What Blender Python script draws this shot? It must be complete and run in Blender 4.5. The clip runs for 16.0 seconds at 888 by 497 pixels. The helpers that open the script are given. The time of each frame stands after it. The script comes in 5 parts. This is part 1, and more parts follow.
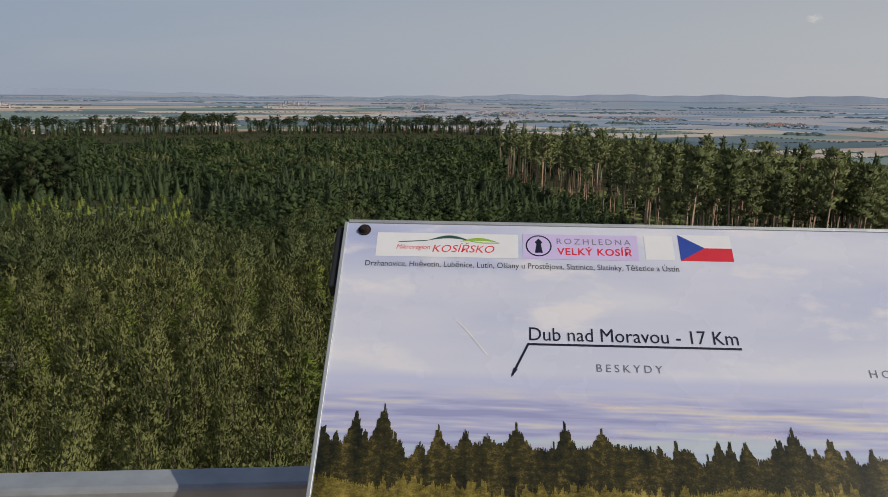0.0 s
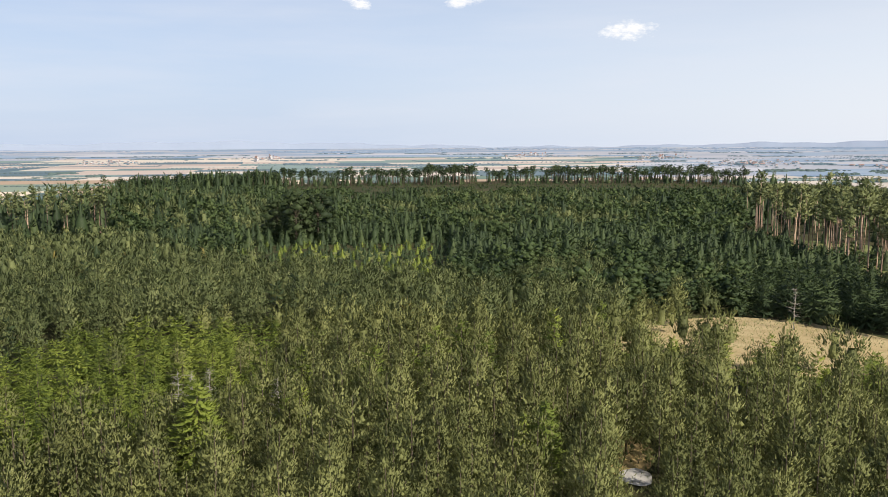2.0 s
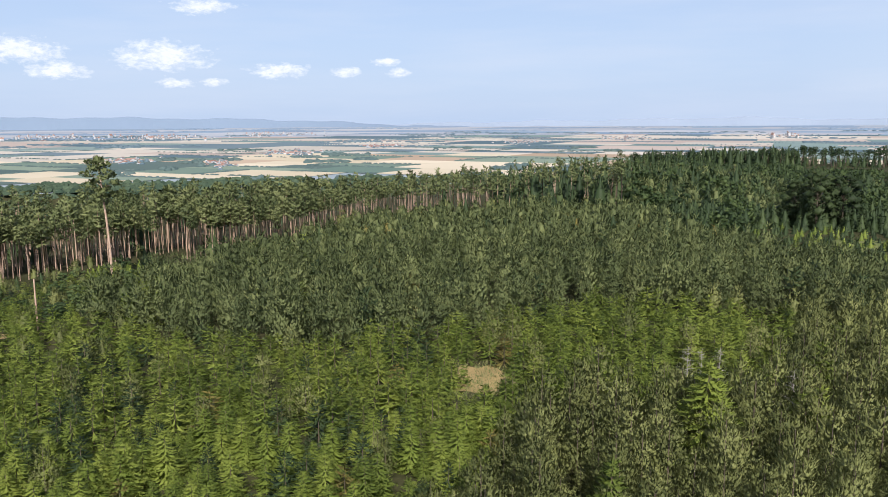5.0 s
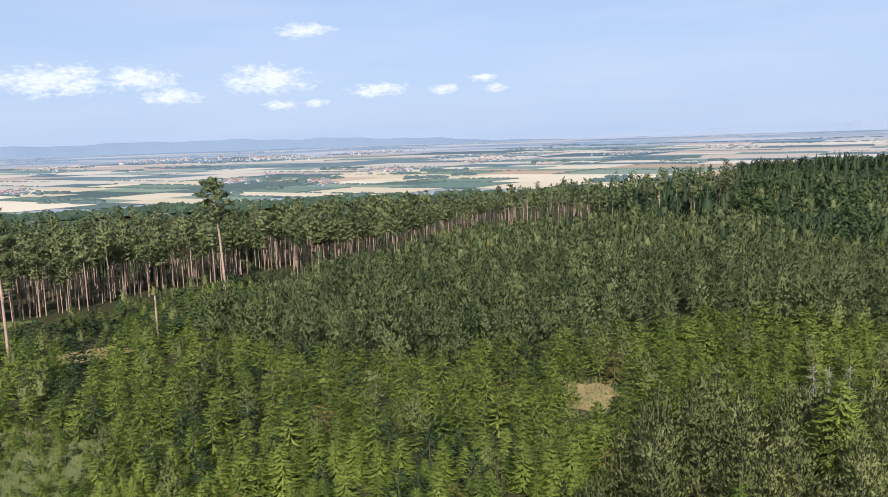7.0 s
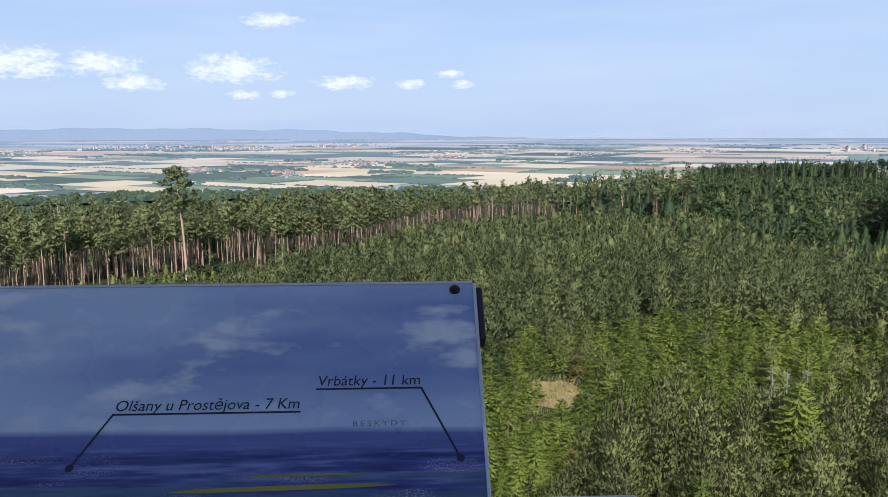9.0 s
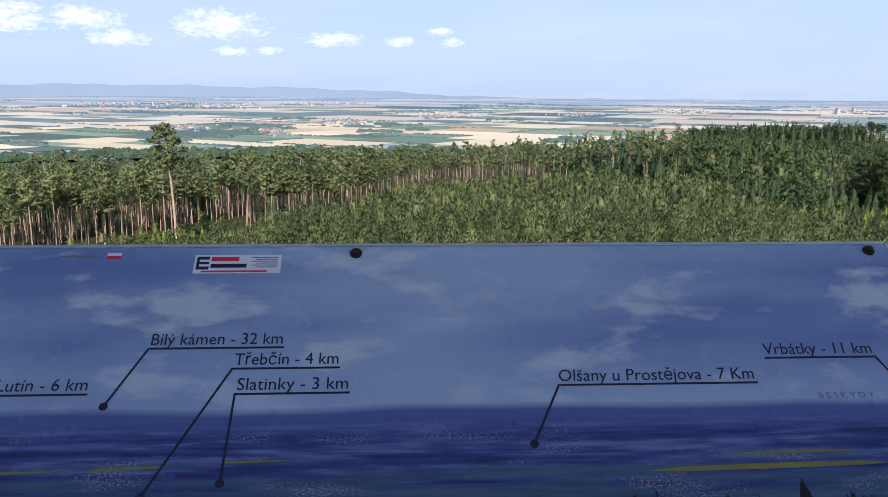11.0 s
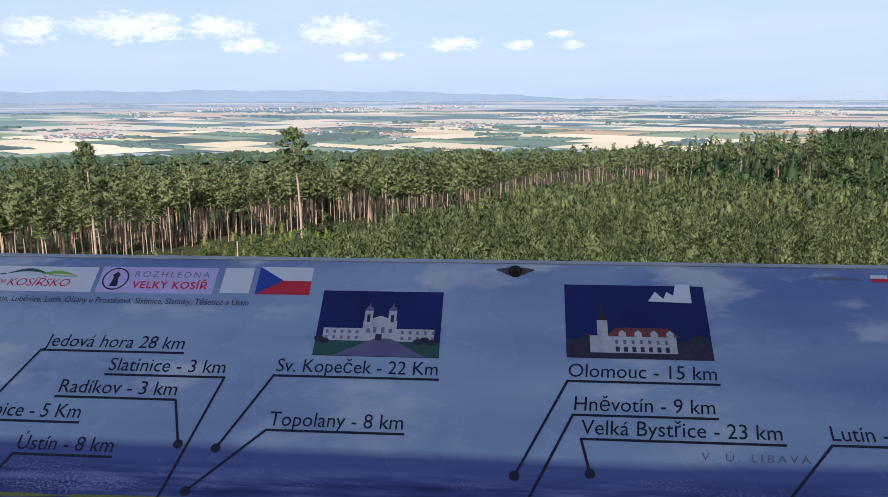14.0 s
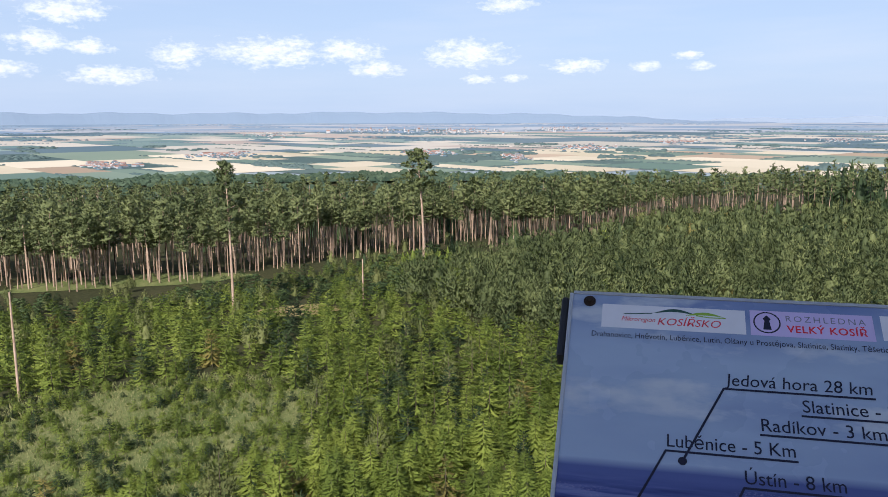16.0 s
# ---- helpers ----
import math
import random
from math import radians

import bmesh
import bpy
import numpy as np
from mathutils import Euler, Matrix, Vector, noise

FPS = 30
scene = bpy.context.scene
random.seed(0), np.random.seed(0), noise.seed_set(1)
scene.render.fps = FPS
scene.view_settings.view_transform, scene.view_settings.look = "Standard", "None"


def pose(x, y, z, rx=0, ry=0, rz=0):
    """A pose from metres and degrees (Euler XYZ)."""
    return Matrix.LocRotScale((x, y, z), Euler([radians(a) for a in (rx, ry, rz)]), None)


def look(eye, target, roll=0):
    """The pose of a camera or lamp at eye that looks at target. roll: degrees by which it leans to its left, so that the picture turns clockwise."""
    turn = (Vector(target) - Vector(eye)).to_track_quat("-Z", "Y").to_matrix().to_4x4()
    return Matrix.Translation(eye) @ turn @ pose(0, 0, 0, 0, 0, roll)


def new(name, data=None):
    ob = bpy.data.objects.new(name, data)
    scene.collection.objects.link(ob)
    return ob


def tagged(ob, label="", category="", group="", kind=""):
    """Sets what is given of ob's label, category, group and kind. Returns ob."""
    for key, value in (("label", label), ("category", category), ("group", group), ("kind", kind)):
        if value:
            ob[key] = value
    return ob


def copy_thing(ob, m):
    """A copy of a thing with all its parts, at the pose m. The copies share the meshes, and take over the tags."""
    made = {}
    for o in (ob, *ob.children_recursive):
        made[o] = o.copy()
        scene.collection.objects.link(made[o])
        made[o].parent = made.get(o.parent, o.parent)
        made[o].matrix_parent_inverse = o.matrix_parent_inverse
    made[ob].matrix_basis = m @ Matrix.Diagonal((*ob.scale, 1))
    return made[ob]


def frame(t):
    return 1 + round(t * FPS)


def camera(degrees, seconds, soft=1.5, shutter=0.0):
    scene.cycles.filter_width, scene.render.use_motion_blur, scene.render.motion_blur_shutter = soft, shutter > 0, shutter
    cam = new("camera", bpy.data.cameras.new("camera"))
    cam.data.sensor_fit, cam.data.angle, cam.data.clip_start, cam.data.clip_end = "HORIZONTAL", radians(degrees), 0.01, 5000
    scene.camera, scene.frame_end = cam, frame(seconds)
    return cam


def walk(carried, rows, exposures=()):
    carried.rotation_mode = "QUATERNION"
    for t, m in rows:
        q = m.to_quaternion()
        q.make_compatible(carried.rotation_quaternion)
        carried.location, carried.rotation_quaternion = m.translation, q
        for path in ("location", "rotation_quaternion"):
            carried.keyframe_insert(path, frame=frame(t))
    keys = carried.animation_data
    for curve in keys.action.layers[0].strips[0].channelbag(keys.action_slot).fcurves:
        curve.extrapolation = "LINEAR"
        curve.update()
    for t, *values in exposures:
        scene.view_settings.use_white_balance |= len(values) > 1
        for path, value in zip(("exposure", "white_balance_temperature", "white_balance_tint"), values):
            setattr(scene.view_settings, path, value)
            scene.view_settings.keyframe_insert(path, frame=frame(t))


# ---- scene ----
LENS = 57.17
PATH = [
    (0.0, -0.000, 0.001, 26.486, 79.13, -0.62, -0.40),
    (0.5, -0.110, 0.081, 26.484, 80.05, 0.66, 3.15),
    (1.0, -0.262, -0.023, 26.530, 81.73, -0.18, 9.80),
    (1.5, -0.397, -0.065, 26.500, 82.53, -0.35, 12.13),
    (2.0, -0.724, -0.123, 26.506, 82.54, 0.28, 15.91),
    (2.5, -1.077, -0.163, 26.503, 81.70, -0.64, 22.14),
    (3.0, -1.272, -0.145, 26.509, 82.72, 0.87, 29.25),
    (3.5, -1.310, -0.175, 26.493, 83.16, -0.95, 32.76),
    (4.0, -1.474, -0.344, 26.491, 82.56, -0.63, 33.22),
    (4.5, -1.861, -0.579, 26.490, 81.65, 0.05, 39.63),
    (5.0, -2.258, -0.618, 26.494, 81.07, 0.31, 50.55),
    (7.5, -3.295, -1.124, 26.503, 82.25, 1.84, 57.45),
    (8, -3.379, -1.241, 26.502, 82.33, -0.10, 55.95),
    (8.5, -3.431, -1.410, 26.506, 81.66, -0.15, 54.59),
    (9, -3.453, -1.532, 26.511, 81.88, 0.17, 54.91),
    (11.5, -3.796, -1.920, 26.495, 78.76, -0.42, 54.11),
    (12.0, -3.814, -2.022, 26.499, 79.36, -0.31, 54.81),
    (12.5, -3.873, -2.093, 26.492, 78.73, -0.39, 57.63),
    (13.0, -3.979, -2.143, 26.487, 78.79, 0.59, 59.43),
    (13.5, -4.073, -2.186, 26.487, 78.84, 1.04, 62.25),
    (14.0, -4.132, -2.239, 26.489, 79.29, 0.20, 62.34),
    (14.5, -4.181, -2.342, 26.496, 79.13, 0.81, 61.89),
    (15.0, -4.207, -2.467, 26.511, 80.22, 0.27, 61.89),
    (15.5, -4.226, -2.585, 26.519, 80.59, 0.30, 65.15),
    (16.0, -4.286, -2.675, 26.518, 80.81, 0.13, 70.81),
]
cam = camera(LENS, 16.0, 0.75)
EXPOSURES = [(0.0, -0.80, 6750, 10), (0.5, -0.40, 6766, 10), (1.0, 0.0, 6783, 10), (1.5, 0.22, 6800, 10), (2.5, 0.18, 6700, 10), (3.5, 0.1, 6450, 10), (4.5, 0.15, 6283, 10), (5.0, 0.18, 6250, 10), (7.5, 0.14, 6000, 10), (9.0, 0.14, 5950, 10), (11.5, 0.3, 6080, 10), (14.5, 0.3, 6120, 10), (16.0, 0.22, 6140, 10)]
walk(cam, [(row[0], pose(*row[1:])) for row in PATH], EXPOSURES)

# ---- light ----
SUN_TURN, SUN_HEIGHT = 122.0, 40.0
sun_way = Vector((math.sin(radians(SUN_TURN)) * math.cos(radians(SUN_HEIGHT)), math.cos(radians(SUN_TURN)) * math.cos(radians(SUN_HEIGHT)), math.sin(radians(SUN_HEIGHT))))
sun_data = bpy.data.lights.new("sun", "SUN")
sun_data.energy, sun_data.angle, sun_data.color = 5.0, radians(0.53), (1.0, 0.94, 0.84)
sun = new("sun", sun_data)
sun.matrix_world = look(sun_way * 100, (0, 0, 0))

# cumulus: turn, height above the horizon, half width, half height, all in degrees
CLOUDS = [(-24.1, 4.7, 0.5, 0.3), (3.5, 7.3, 1.7, 0.6), (21.6, 9.3, 0.9, 0.4), (53.6, 3.2, 0.75, 0.35), (54.6, 3.95, 1.0, 0.3),
          (57.3, 3.3, 0.9, 0.35), (61.8, 3.4, 2.0, 0.5), (69.2, 4.25, 2.9, 0.95), (68.5, 2.5, 1.2, 0.3), (66.0, 2.6, 0.8, 0.3), (77.4, 4.4, 2.4, 0.8),
          (75.4, 3.2, 1.8, 0.5), (82.4, 4.3, 3.8, 1.0), (88.5, 4.0, 1.6, 0.9), (96.7, 4.7, 1.8, 0.7), (92.5, 2.7, 2.6, 0.6),
          (95.1, 6.6, 2.6, 0.9), (98.5, 3.0, 1.6, 0.5), (93.7, 4.4, 1.4, 0.5), (102.0, 6.0, 3.0, 1.0), (66.5, 7.4, 2.0, 0.5), (14.5, 9.4, 1.2, 0.4)]


def node_kit(tree):
    """Short ways to add nodes and links to a node tree."""
    nodes, links = tree.nodes, tree.links

    def put(sock, value):
        if isinstance(value, bpy.types.NodeSocket):
            links.new(value, sock)
        else:
            sock.default_value = value

    def math_node(op, a, b=0.0, clamp=False):
        n = nodes.new("ShaderNodeMath")
        n.operation, n.use_clamp = op, clamp
        put(n.inputs[0], a)
        put(n.inputs[1], b)
        return n.outputs[0]

    def vec_node(op, a, b=(0, 0, 0)):
        n = nodes.new("ShaderNodeVectorMath")
        n.operation = op
        put(n.inputs[0], a)
        put(n.inputs[1], b)
        return n.outputs["Value"] if op in ("LENGTH", "DOT_PRODUCT", "DISTANCE") else n.outputs[0]

    def noise_node(vector, scale, detail=3.0, rough=0.55):
        n = nodes.new("ShaderNodeTexNoise")
        put(n.inputs["Vector"], vector)
        n.inputs["Scale"].default_value, n.inputs["Detail"].default_value, n.inputs["Roughness"].default_value = scale, detail, rough
        return n.outputs["Fac"]

    def ramp(fac, *stops):
        n = nodes.new("ShaderNodeValToRGB")
        put(n.inputs[0], fac)
        while len(n.color_ramp.elements) < len(stops):
            n.color_ramp.elements.new(0.5)
        for e, (p, c) in zip(n.color_ramp.elements, stops):
            e.position, e.color = p, (*c, 1) if len(c) == 3 else c
        return n.outputs[0]

    def mix(fac, a, b, how="MIX"):
        n = nodes.new("ShaderNodeMix")
        n.data_type, n.blend_type = "RGBA", how
        put(n.inputs[0], fac)
        for sock, value in ((n.inputs[6], a), (n.inputs[7], b)):
            put(sock, (*value, 1) if isinstance(value, tuple) and len(value) == 3 else value)
        return n.outputs[2]

    return put, math_node, vec_node, noise_node, ramp, mix


world = bpy.data.worlds.new("sky")
scene.world = world
world.use_nodes = True
wt = world.node_tree
wput, wmath, wvec, wnoise, wramp, wmix = node_kit(wt)
sky = wt.nodes.new("ShaderNodeTexSky")
sky.sky_type, sky.sun_disc = "NISHITA", False
sky.sun_elevation, sky.sun_rotation, sky.altitude = radians(SUN_HEIGHT), radians(SUN_TURN), 440
sky.air_density, sky.dust_density, sky.ozone_density = 1.0, 1.2, 1.6
way = wt.nodes.new("ShaderNodeTexCoord").outputs["Generated"]
split = wt.nodes.new("ShaderNodeSeparateXYZ")
wt.links.new(way, split.inputs[0])
turn_deg = wmath("MULTIPLY", wmath("ARCTAN2", wmath("MULTIPLY", split.outputs[0], -1.0), split.outputs[1]), 57.2958)
rise_deg = wmath("MULTIPLY", wmath("ARCSINE", split.outputs[2]), 57.2958)
flat = wt.nodes.new("ShaderNodeCombineXYZ")
wt.links.new(turn_deg, flat.inputs[0])
wt.links.new(rise_deg, flat.inputs[1])
body = None
for turn, rise, wide, high in CLOUDS:
    d = wvec("LENGTH", wvec("MULTIPLY", wvec("SUBTRACT", flat.outputs[0], (turn, rise, 0)), (1 / wide, 1 / high, 0)))
    d = wmath("SUBTRACT", 1.0, d)
    body = d if body is None else wmath("MAXIMUM", body, d)
stretched = wvec("MULTIPLY", flat.outputs[0], (0.75, 1.5, 1.0))
puffs = wnoise(stretched, 1.0, 6.0, 0.62)
fine = wnoise(stretched, 3.2, 4.0, 0.6)
density = wmath("ADD", wmath("MULTIPLY", body, 0.95), wmath("ADD", wmath("MULTIPLY", wmath("SUBTRACT", puffs, 0.5), 2.0), wmath("MULTIPLY", wmath("SUBTRACT", fine, 0.5), 1.0)))
cumulus = wmath("MULTIPLY", wramp(wmath("MULTIPLY", wmath("ADD", density, 0.10), 1.35, True), (0.0, (0, 0, 0)), (1.0, (1, 1, 1))), wramp(wmath("ADD", body, 0.9, True), (0.0, (0, 0, 0)), (0.6, (1, 1, 1))))
# thin high cloud in long streaks
streaks = wnoise(wvec("MULTIPLY", flat.outputs[0], (0.035, 0.26, 1.0)), 1.4, 5.0, 0.55)
cirrus = wmath("MULTIPLY", wramp(streaks, (0.42, (0, 0, 0)), (0.72, (1, 1, 1))), 0.34)
haze = wramp(wmath("MULTIPLY", wmath("SUBTRACT", 26.0, rise_deg), 1 / 26.0, True), (0.0, (0, 0, 0)), (0.75, (0.72, 0.72, 0.72)), (1.0, (0.86, 0.86, 0.86)))
scaled = wvec("MULTIPLY", sky.outputs[0], (0.100, 0.096, 0.104))
sunward = wmath("MULTIPLY", wmath("SUBTRACT", 28.0, turn_deg), 1 / 60.0, True)
hazy = wmix(sunward, (0.50, 0.615, 0.82), (0.86, 0.90, 0.97))
airy = wmix(haze, scaled, hazy)
airy = wmix(cirrus, airy, (0.68, 0.72, 0.82))
shade = wramp(wmath("ADD", wmath("MULTIPLY", fine, 0.7), wmath("MULTIPLY", puffs, 0.6)), (0.45, (0.70, 0.75, 0.86)), (0.72, (0.98, 0.98, 0.98)))
airy = wmix(wmath("MULTIPLY", cumulus, 0.8), airy, shade)
wt.links.new(airy, wt.nodes["Background"].inputs[0])
wt.nodes["Background"].inputs[1].default_value = 1.0

# ---- materials ----


def material(name, rough=0.7, metal=0.0, spec=0.3):
    m = bpy.data.materials.new(name)
    m.use_nodes = True
    b = m.node_tree.nodes["Principled BSDF"]
    b.inputs["Roughness"].default_value, b.inputs["Metallic"].default_value, b.inputs["Specular IOR Level"].default_value = rough, metal, spec
    return m, b, node_kit(m.node_tree)


def bump(m, b, height, strength, distance):
    n = m.node_tree.nodes.new("ShaderNodeBump")
    n.inputs["Strength"].default_value, n.inputs["Distance"].default_value = strength, distance
    m.node_tree.links.new(height, n.inputs["Height"])
    m.node_tree.links.new(n.outputs[0], b.inputs["Normal"])


def plain(name, colour, rough=0.6, metal=0.0, scale=40.0, vary=0.18, bumpy=0.0):
    """A surface of one colour with grain and stains at two scales."""
    m, b, (put, mth, vec, nse, ramp, mix) = material(name, rough, metal)
    place = m.node_tree.nodes.new("ShaderNodeTexCoord").outputs["Object"]
    grain = nse(place, scale, 4.0)
    stain = nse(place, scale * 0.13, 3.0)
    lo, hi = tuple(c * (1 - vary) for c in colour), tuple(min(1, c * (1 + vary)) for c in colour)
    col = mix(0.5, ramp(grain, (0.3, lo), (0.7, hi)), ramp(stain, (0.3, lo), (0.7, hi)))
    put(b.inputs["Base Color"], col)
    if bumpy:
        bump(m, b, grain, bumpy, 0.01)
    return m


def foliage(name, dark, mid, light, rough=0.62):
    """Needles or leaves: hue from tree to tree, and from blade to blade."""
    m, b, (put, mth, vec, nse, ramp, mix) = material(name, rough, 0, 0.25)
    tone = m.node_tree.nodes.new("ShaderNodeAttribute")
    tone.attribute_name = "tone"
    who = m.node_tree.nodes.new("ShaderNodeObjectInfo").outputs["Random"]
    leaf = m.node_tree.nodes.new("ShaderNodeNewGeometry").outputs["Random Per Island"]
    tree_tone = mth("FRACT", mth("ADD", tone.outputs["Fac"], who))
    fac = mth("ADD", mth("MULTIPLY", tree_tone, 0.78), mth("MULTIPLY", leaf, 0.22))
    col = ramp(fac, (0.08, dark), (0.5, mid), (0.95, light))
    place = m.node_tree.nodes.new("ShaderNodeTexCoord").outputs["Object"]
    sprig = nse(place, 7.0, 3.0)
    col = mix(mth("MULTIPLY", ramp(sprig, (0.36, (0, 0, 0)), (0.62, (1, 1, 1))), 0.3), col, ramp(sprig, (0.4, dark), (0.7, light)))
    put(b.inputs["Base Color"], col)
    bump(m, b, sprig, 0.25, 0.1)
    nt = m.node_tree
    thin = nt.nodes.new("ShaderNodeBsdfTranslucent")
    nt.links.new(col, thin.inputs[0])
    both = nt.nodes.new("ShaderNodeMixShader")
    both.inputs[0].default_value = 0.30
    nt.links.new(b.outputs[0], both.inputs[1])
    nt.links.new(thin.outputs[0], both.inputs[2])
    nt.links.new(both.outputs[0], nt.nodes["Material Output"].inputs[0])
    return m


PINE = foliage("pine_needles", (0.090, 0.104, 0.034), (0.166, 0.182, 0.059), (0.275, 0.287, 0.102))
PINE_STAND = foliage("dense_pine_needles", (0.062, 0.082, 0.031), (0.122, 0.148, 0.055), (0.225, 0.250, 0.096))
PINE_OLD = foliage("old_pine_needles", (0.088, 0.112, 0.044), (0.160, 0.188, 0.074), (0.26, 0.282, 0.116))
SPRUCE = foliage("spruce_needles", (0.100, 0.138, 0.025), (0.180, 0.232, 0.039), (0.295, 0.338, 0.066))
SPRUCE_DARK = foliage("dark_spruce_needles", (0.026, 0.045, 0.018), (0.050, 0.079, 0.030), (0.092, 0.126, 0.046))
LEAF = foliage("broad_leaves", (0.032, 0.054, 0.020), (0.060, 0.094, 0.031), (0.108, 0.146, 0.048))
LEAF_DARK = foliage("deep_green_leaves", (0.018, 0.032, 0.013), (0.036, 0.057, 0.021), (0.068, 0.094, 0.034))
DEAD = plain("dead_branches", (0.34, 0.31, 0.27), 0.9, 0, 6)
GRASS_BLADE = foliage("dry_grass_blades", (0.10, 0.14, 0.04), (0.19, 0.21, 0.075), (0.34, 0.31, 0.14), 0.8)
RUSSET = foliage("browned_needles", (0.13, 0.11, 0.03), (0.23, 0.19, 0.05), (0.33, 0.27, 0.08))


def bark_material(name, low, high, rough=0.9):
    m, b, (put, mth, vec, nse, ramp, mix) = material(name, rough, 0, 0.15)
    place = m.node_tree.nodes.new("ShaderNodeTexCoord").outputs["Object"]
    tone = m.node_tree.nodes.new("ShaderNodeAttribute")
    tone.attribute_name = "tone"
    plates = nse(vec("MULTIPLY", place, (6, 6, 1.2)), 1.0, 4.0)
    col = mix(ramp(plates, (0.35, (0, 0, 0)), (0.65, (1, 1, 1))), low, high)
    col = mix(mth("MULTIPLY", tone.outputs["Fac"], 0.5), col, tuple(c * 0.6 for c in low))
    put(b.inputs["Base Color"], col)
    bump(m, b, plates, 0.6, 0.03)
    return m


BARK_PINE = bark_material("orange_pine_bark", (0.36, 0.24, 0.17), (0.56, 0.41, 0.31))
BARK_DARK = bark_material("grey_brown_bark", (0.09, 0.07, 0.05), (0.19, 0.15, 0.115))


def ground_material():
    m, b, (put, mth, vec, nse, ramp, mix) = material("forest_floor", 0.95, 0, 0.1)
    place = m.node_tree.nodes.new("ShaderNodeTexCoord").outputs["Object"]
    wide = nse(place, 0.03, 4.0)
    grain = nse(place, 1.4, 5.0)
    col = ramp(wide, (0.3, (0.025, 0.032, 0.012)), (0.5, (0.045, 0.047, 0.02)), (0.7, (0.08, 0.07, 0.032)))
    col = mix(0.45, col, ramp(grain, (0.3, (0.025, 0.03, 0.01)), (0.7, (0.09, 0.08, 0.04))))
    put(b.inputs["Base Color"], col)
    bump(m, b, grain, 0.8, 0.15)
    return m


def dry_grass_material(name, low, mid, high, scale):
    m, b, (put, mth, vec, nse, ramp, mix) = material(name, 0.95, 0, 0.1)
    place = m.node_tree.nodes.new("ShaderNodeTexCoord").outputs["Object"]
    rows = nse(vec("MULTIPLY", place, (0.25, 1.0, 1.0)), scale, 5.0)
    grain = nse(place, scale * 7, 4.0)
    col = mix(0.4, ramp(rows, (0.3, low), (0.5, mid), (0.72, high)), ramp(grain, (0.3, low), (0.7, high)))
    put(b.inputs["Base Color"], col)
    bump(m, b, grain, 0.7, 0.1)
    return m


GROUND = ground_material()
STUBBLE = dry_grass_material("dry_mown_grass", (0.28, 0.21, 0.10), (0.40, 0.31, 0.16), (0.52, 0.42, 0.24), 0.5)
MEADOW = dry_grass_material("meadow_grass", (0.075, 0.11, 0.032), (0.14, 0.165, 0.055), (0.26, 0.25, 0.105), 0.35)
GRAVEL = plain("pale_gravel", (0.40, 0.38, 0.35), 0.95, 0, 8, 0.25)
SAND = plain("dry_tan_grass", (0.34, 0.245, 0.105), 0.95, 0, 3, 0.25)

# ---- land ----
EYE = 26.5
MID = Vector((-2.0, -1.0))
rng = np.random.default_rng(7)


def fall(turn):
    """How steeply the hilltop falls away towards a bearing (degrees)."""
    return np.interp(turn, [-60, -40, -28, -18, -8, 0, 20, 30, 40, 50, 60, 110, 150], [0.05, 0.05, 0.046, 0.034, 0.020, 0.016, 0.018, 0.019, 0.026, 0.040, 0.047, 0.047, 0.03])


def rim(turn):
    """Where the wood ends and the hillside drops to the plain."""
    return np.interp(turn, [-60, 36, 45, 55, 62, 92, 99, 110, 150], [815, 815, 640, 480, 420, 430, 520, 540, 600])


def land(turn, r):
    turn = (np.asarray(turn, float) + 180) % 360 - 180
    r = np.asarray(r, float)
    z = -fall(turn) * np.maximum(r - 60, 0) - 0.16 * np.maximum(r - rim(turn) - 12, 0)
    return z + 0.35 * np.sin(r * 0.07 + turn * 0.15) * np.minimum(r / 120, 1)


def spot(turn, r):
    a = np.radians(turn)
    return MID.x - np.sin(a) * r, MID.y + np.cos(a) * r


def reach(turn, rise, h):
    """Distance at which something of height h above the land shows at that angle above the horizon."""
    k = fall(turn)
    return (EYE - 60 * k - h) / (math.tan(radians(-rise)) - k)


def mesh_object(name, verts, faces, materials, index=None, tone=None, smooth=False, parent=None, normals=None):
    """An object from arrays of vertices and equal-sided faces."""
    me = bpy.data.meshes.new(name)
    verts, faces = np.asarray(verts, np.float32), np.asarray(faces, np.int32)
    sides = faces.shape[1]
    me.vertices.add(len(verts))
    me.vertices.foreach_set("co", verts.ravel())
    me.loops.add(faces.size)
    me.loops.foreach_set("vertex_index", faces.ravel())
    me.polygons.add(len(faces))
    me.polygons.foreach_set("loop_start", np.arange(len(faces), dtype=np.int32) * sides)
    if index is not None:
        me.polygons.foreach_set("material_index", np.asarray(index, np.int32))
    me.polygons.foreach_set("use_smooth", np.full(len(faces), smooth))
    for m in materials:
        me.materials.append(m)
    if tone is not None:
        me.attributes.new("tone", "FLOAT", "POINT").data.foreach_set("value", np.asarray(tone, np.float32))
    me.update(calc_edges=True)
    if normals is not None:
        me.attributes.new("custom_normal", "FLOAT_VECTOR", "POINT").data.foreach_set("vector", np.asarray(normals, np.float32).ravel())
    ob = new(name, me)
    if parent is not None:
        ob.parent = parent
    return ob


def part(name, bm, mat, parent=None, label=""):
    me = bpy.data.meshes.new(name)
    bm.to_mesh(me)
    bm.free()
    me.materials.append(mat)
    ob = new(name, me)
    if parent is not None:
        ob.parent = parent
    return tagged(ob, label)


DROP = 232.0


def squeeze(d):
    """The far plain, drawn nearer along each line of sight."""
    return 4850.0 * d / (d + 8200.0)


def plain_point(turn, d, lift=0.0, pull=1.0):
    rc = squeeze(d) * pull
    x, y = spot(turn, rc)
    return x, y, EYE - (DROP - lift) * rc / d


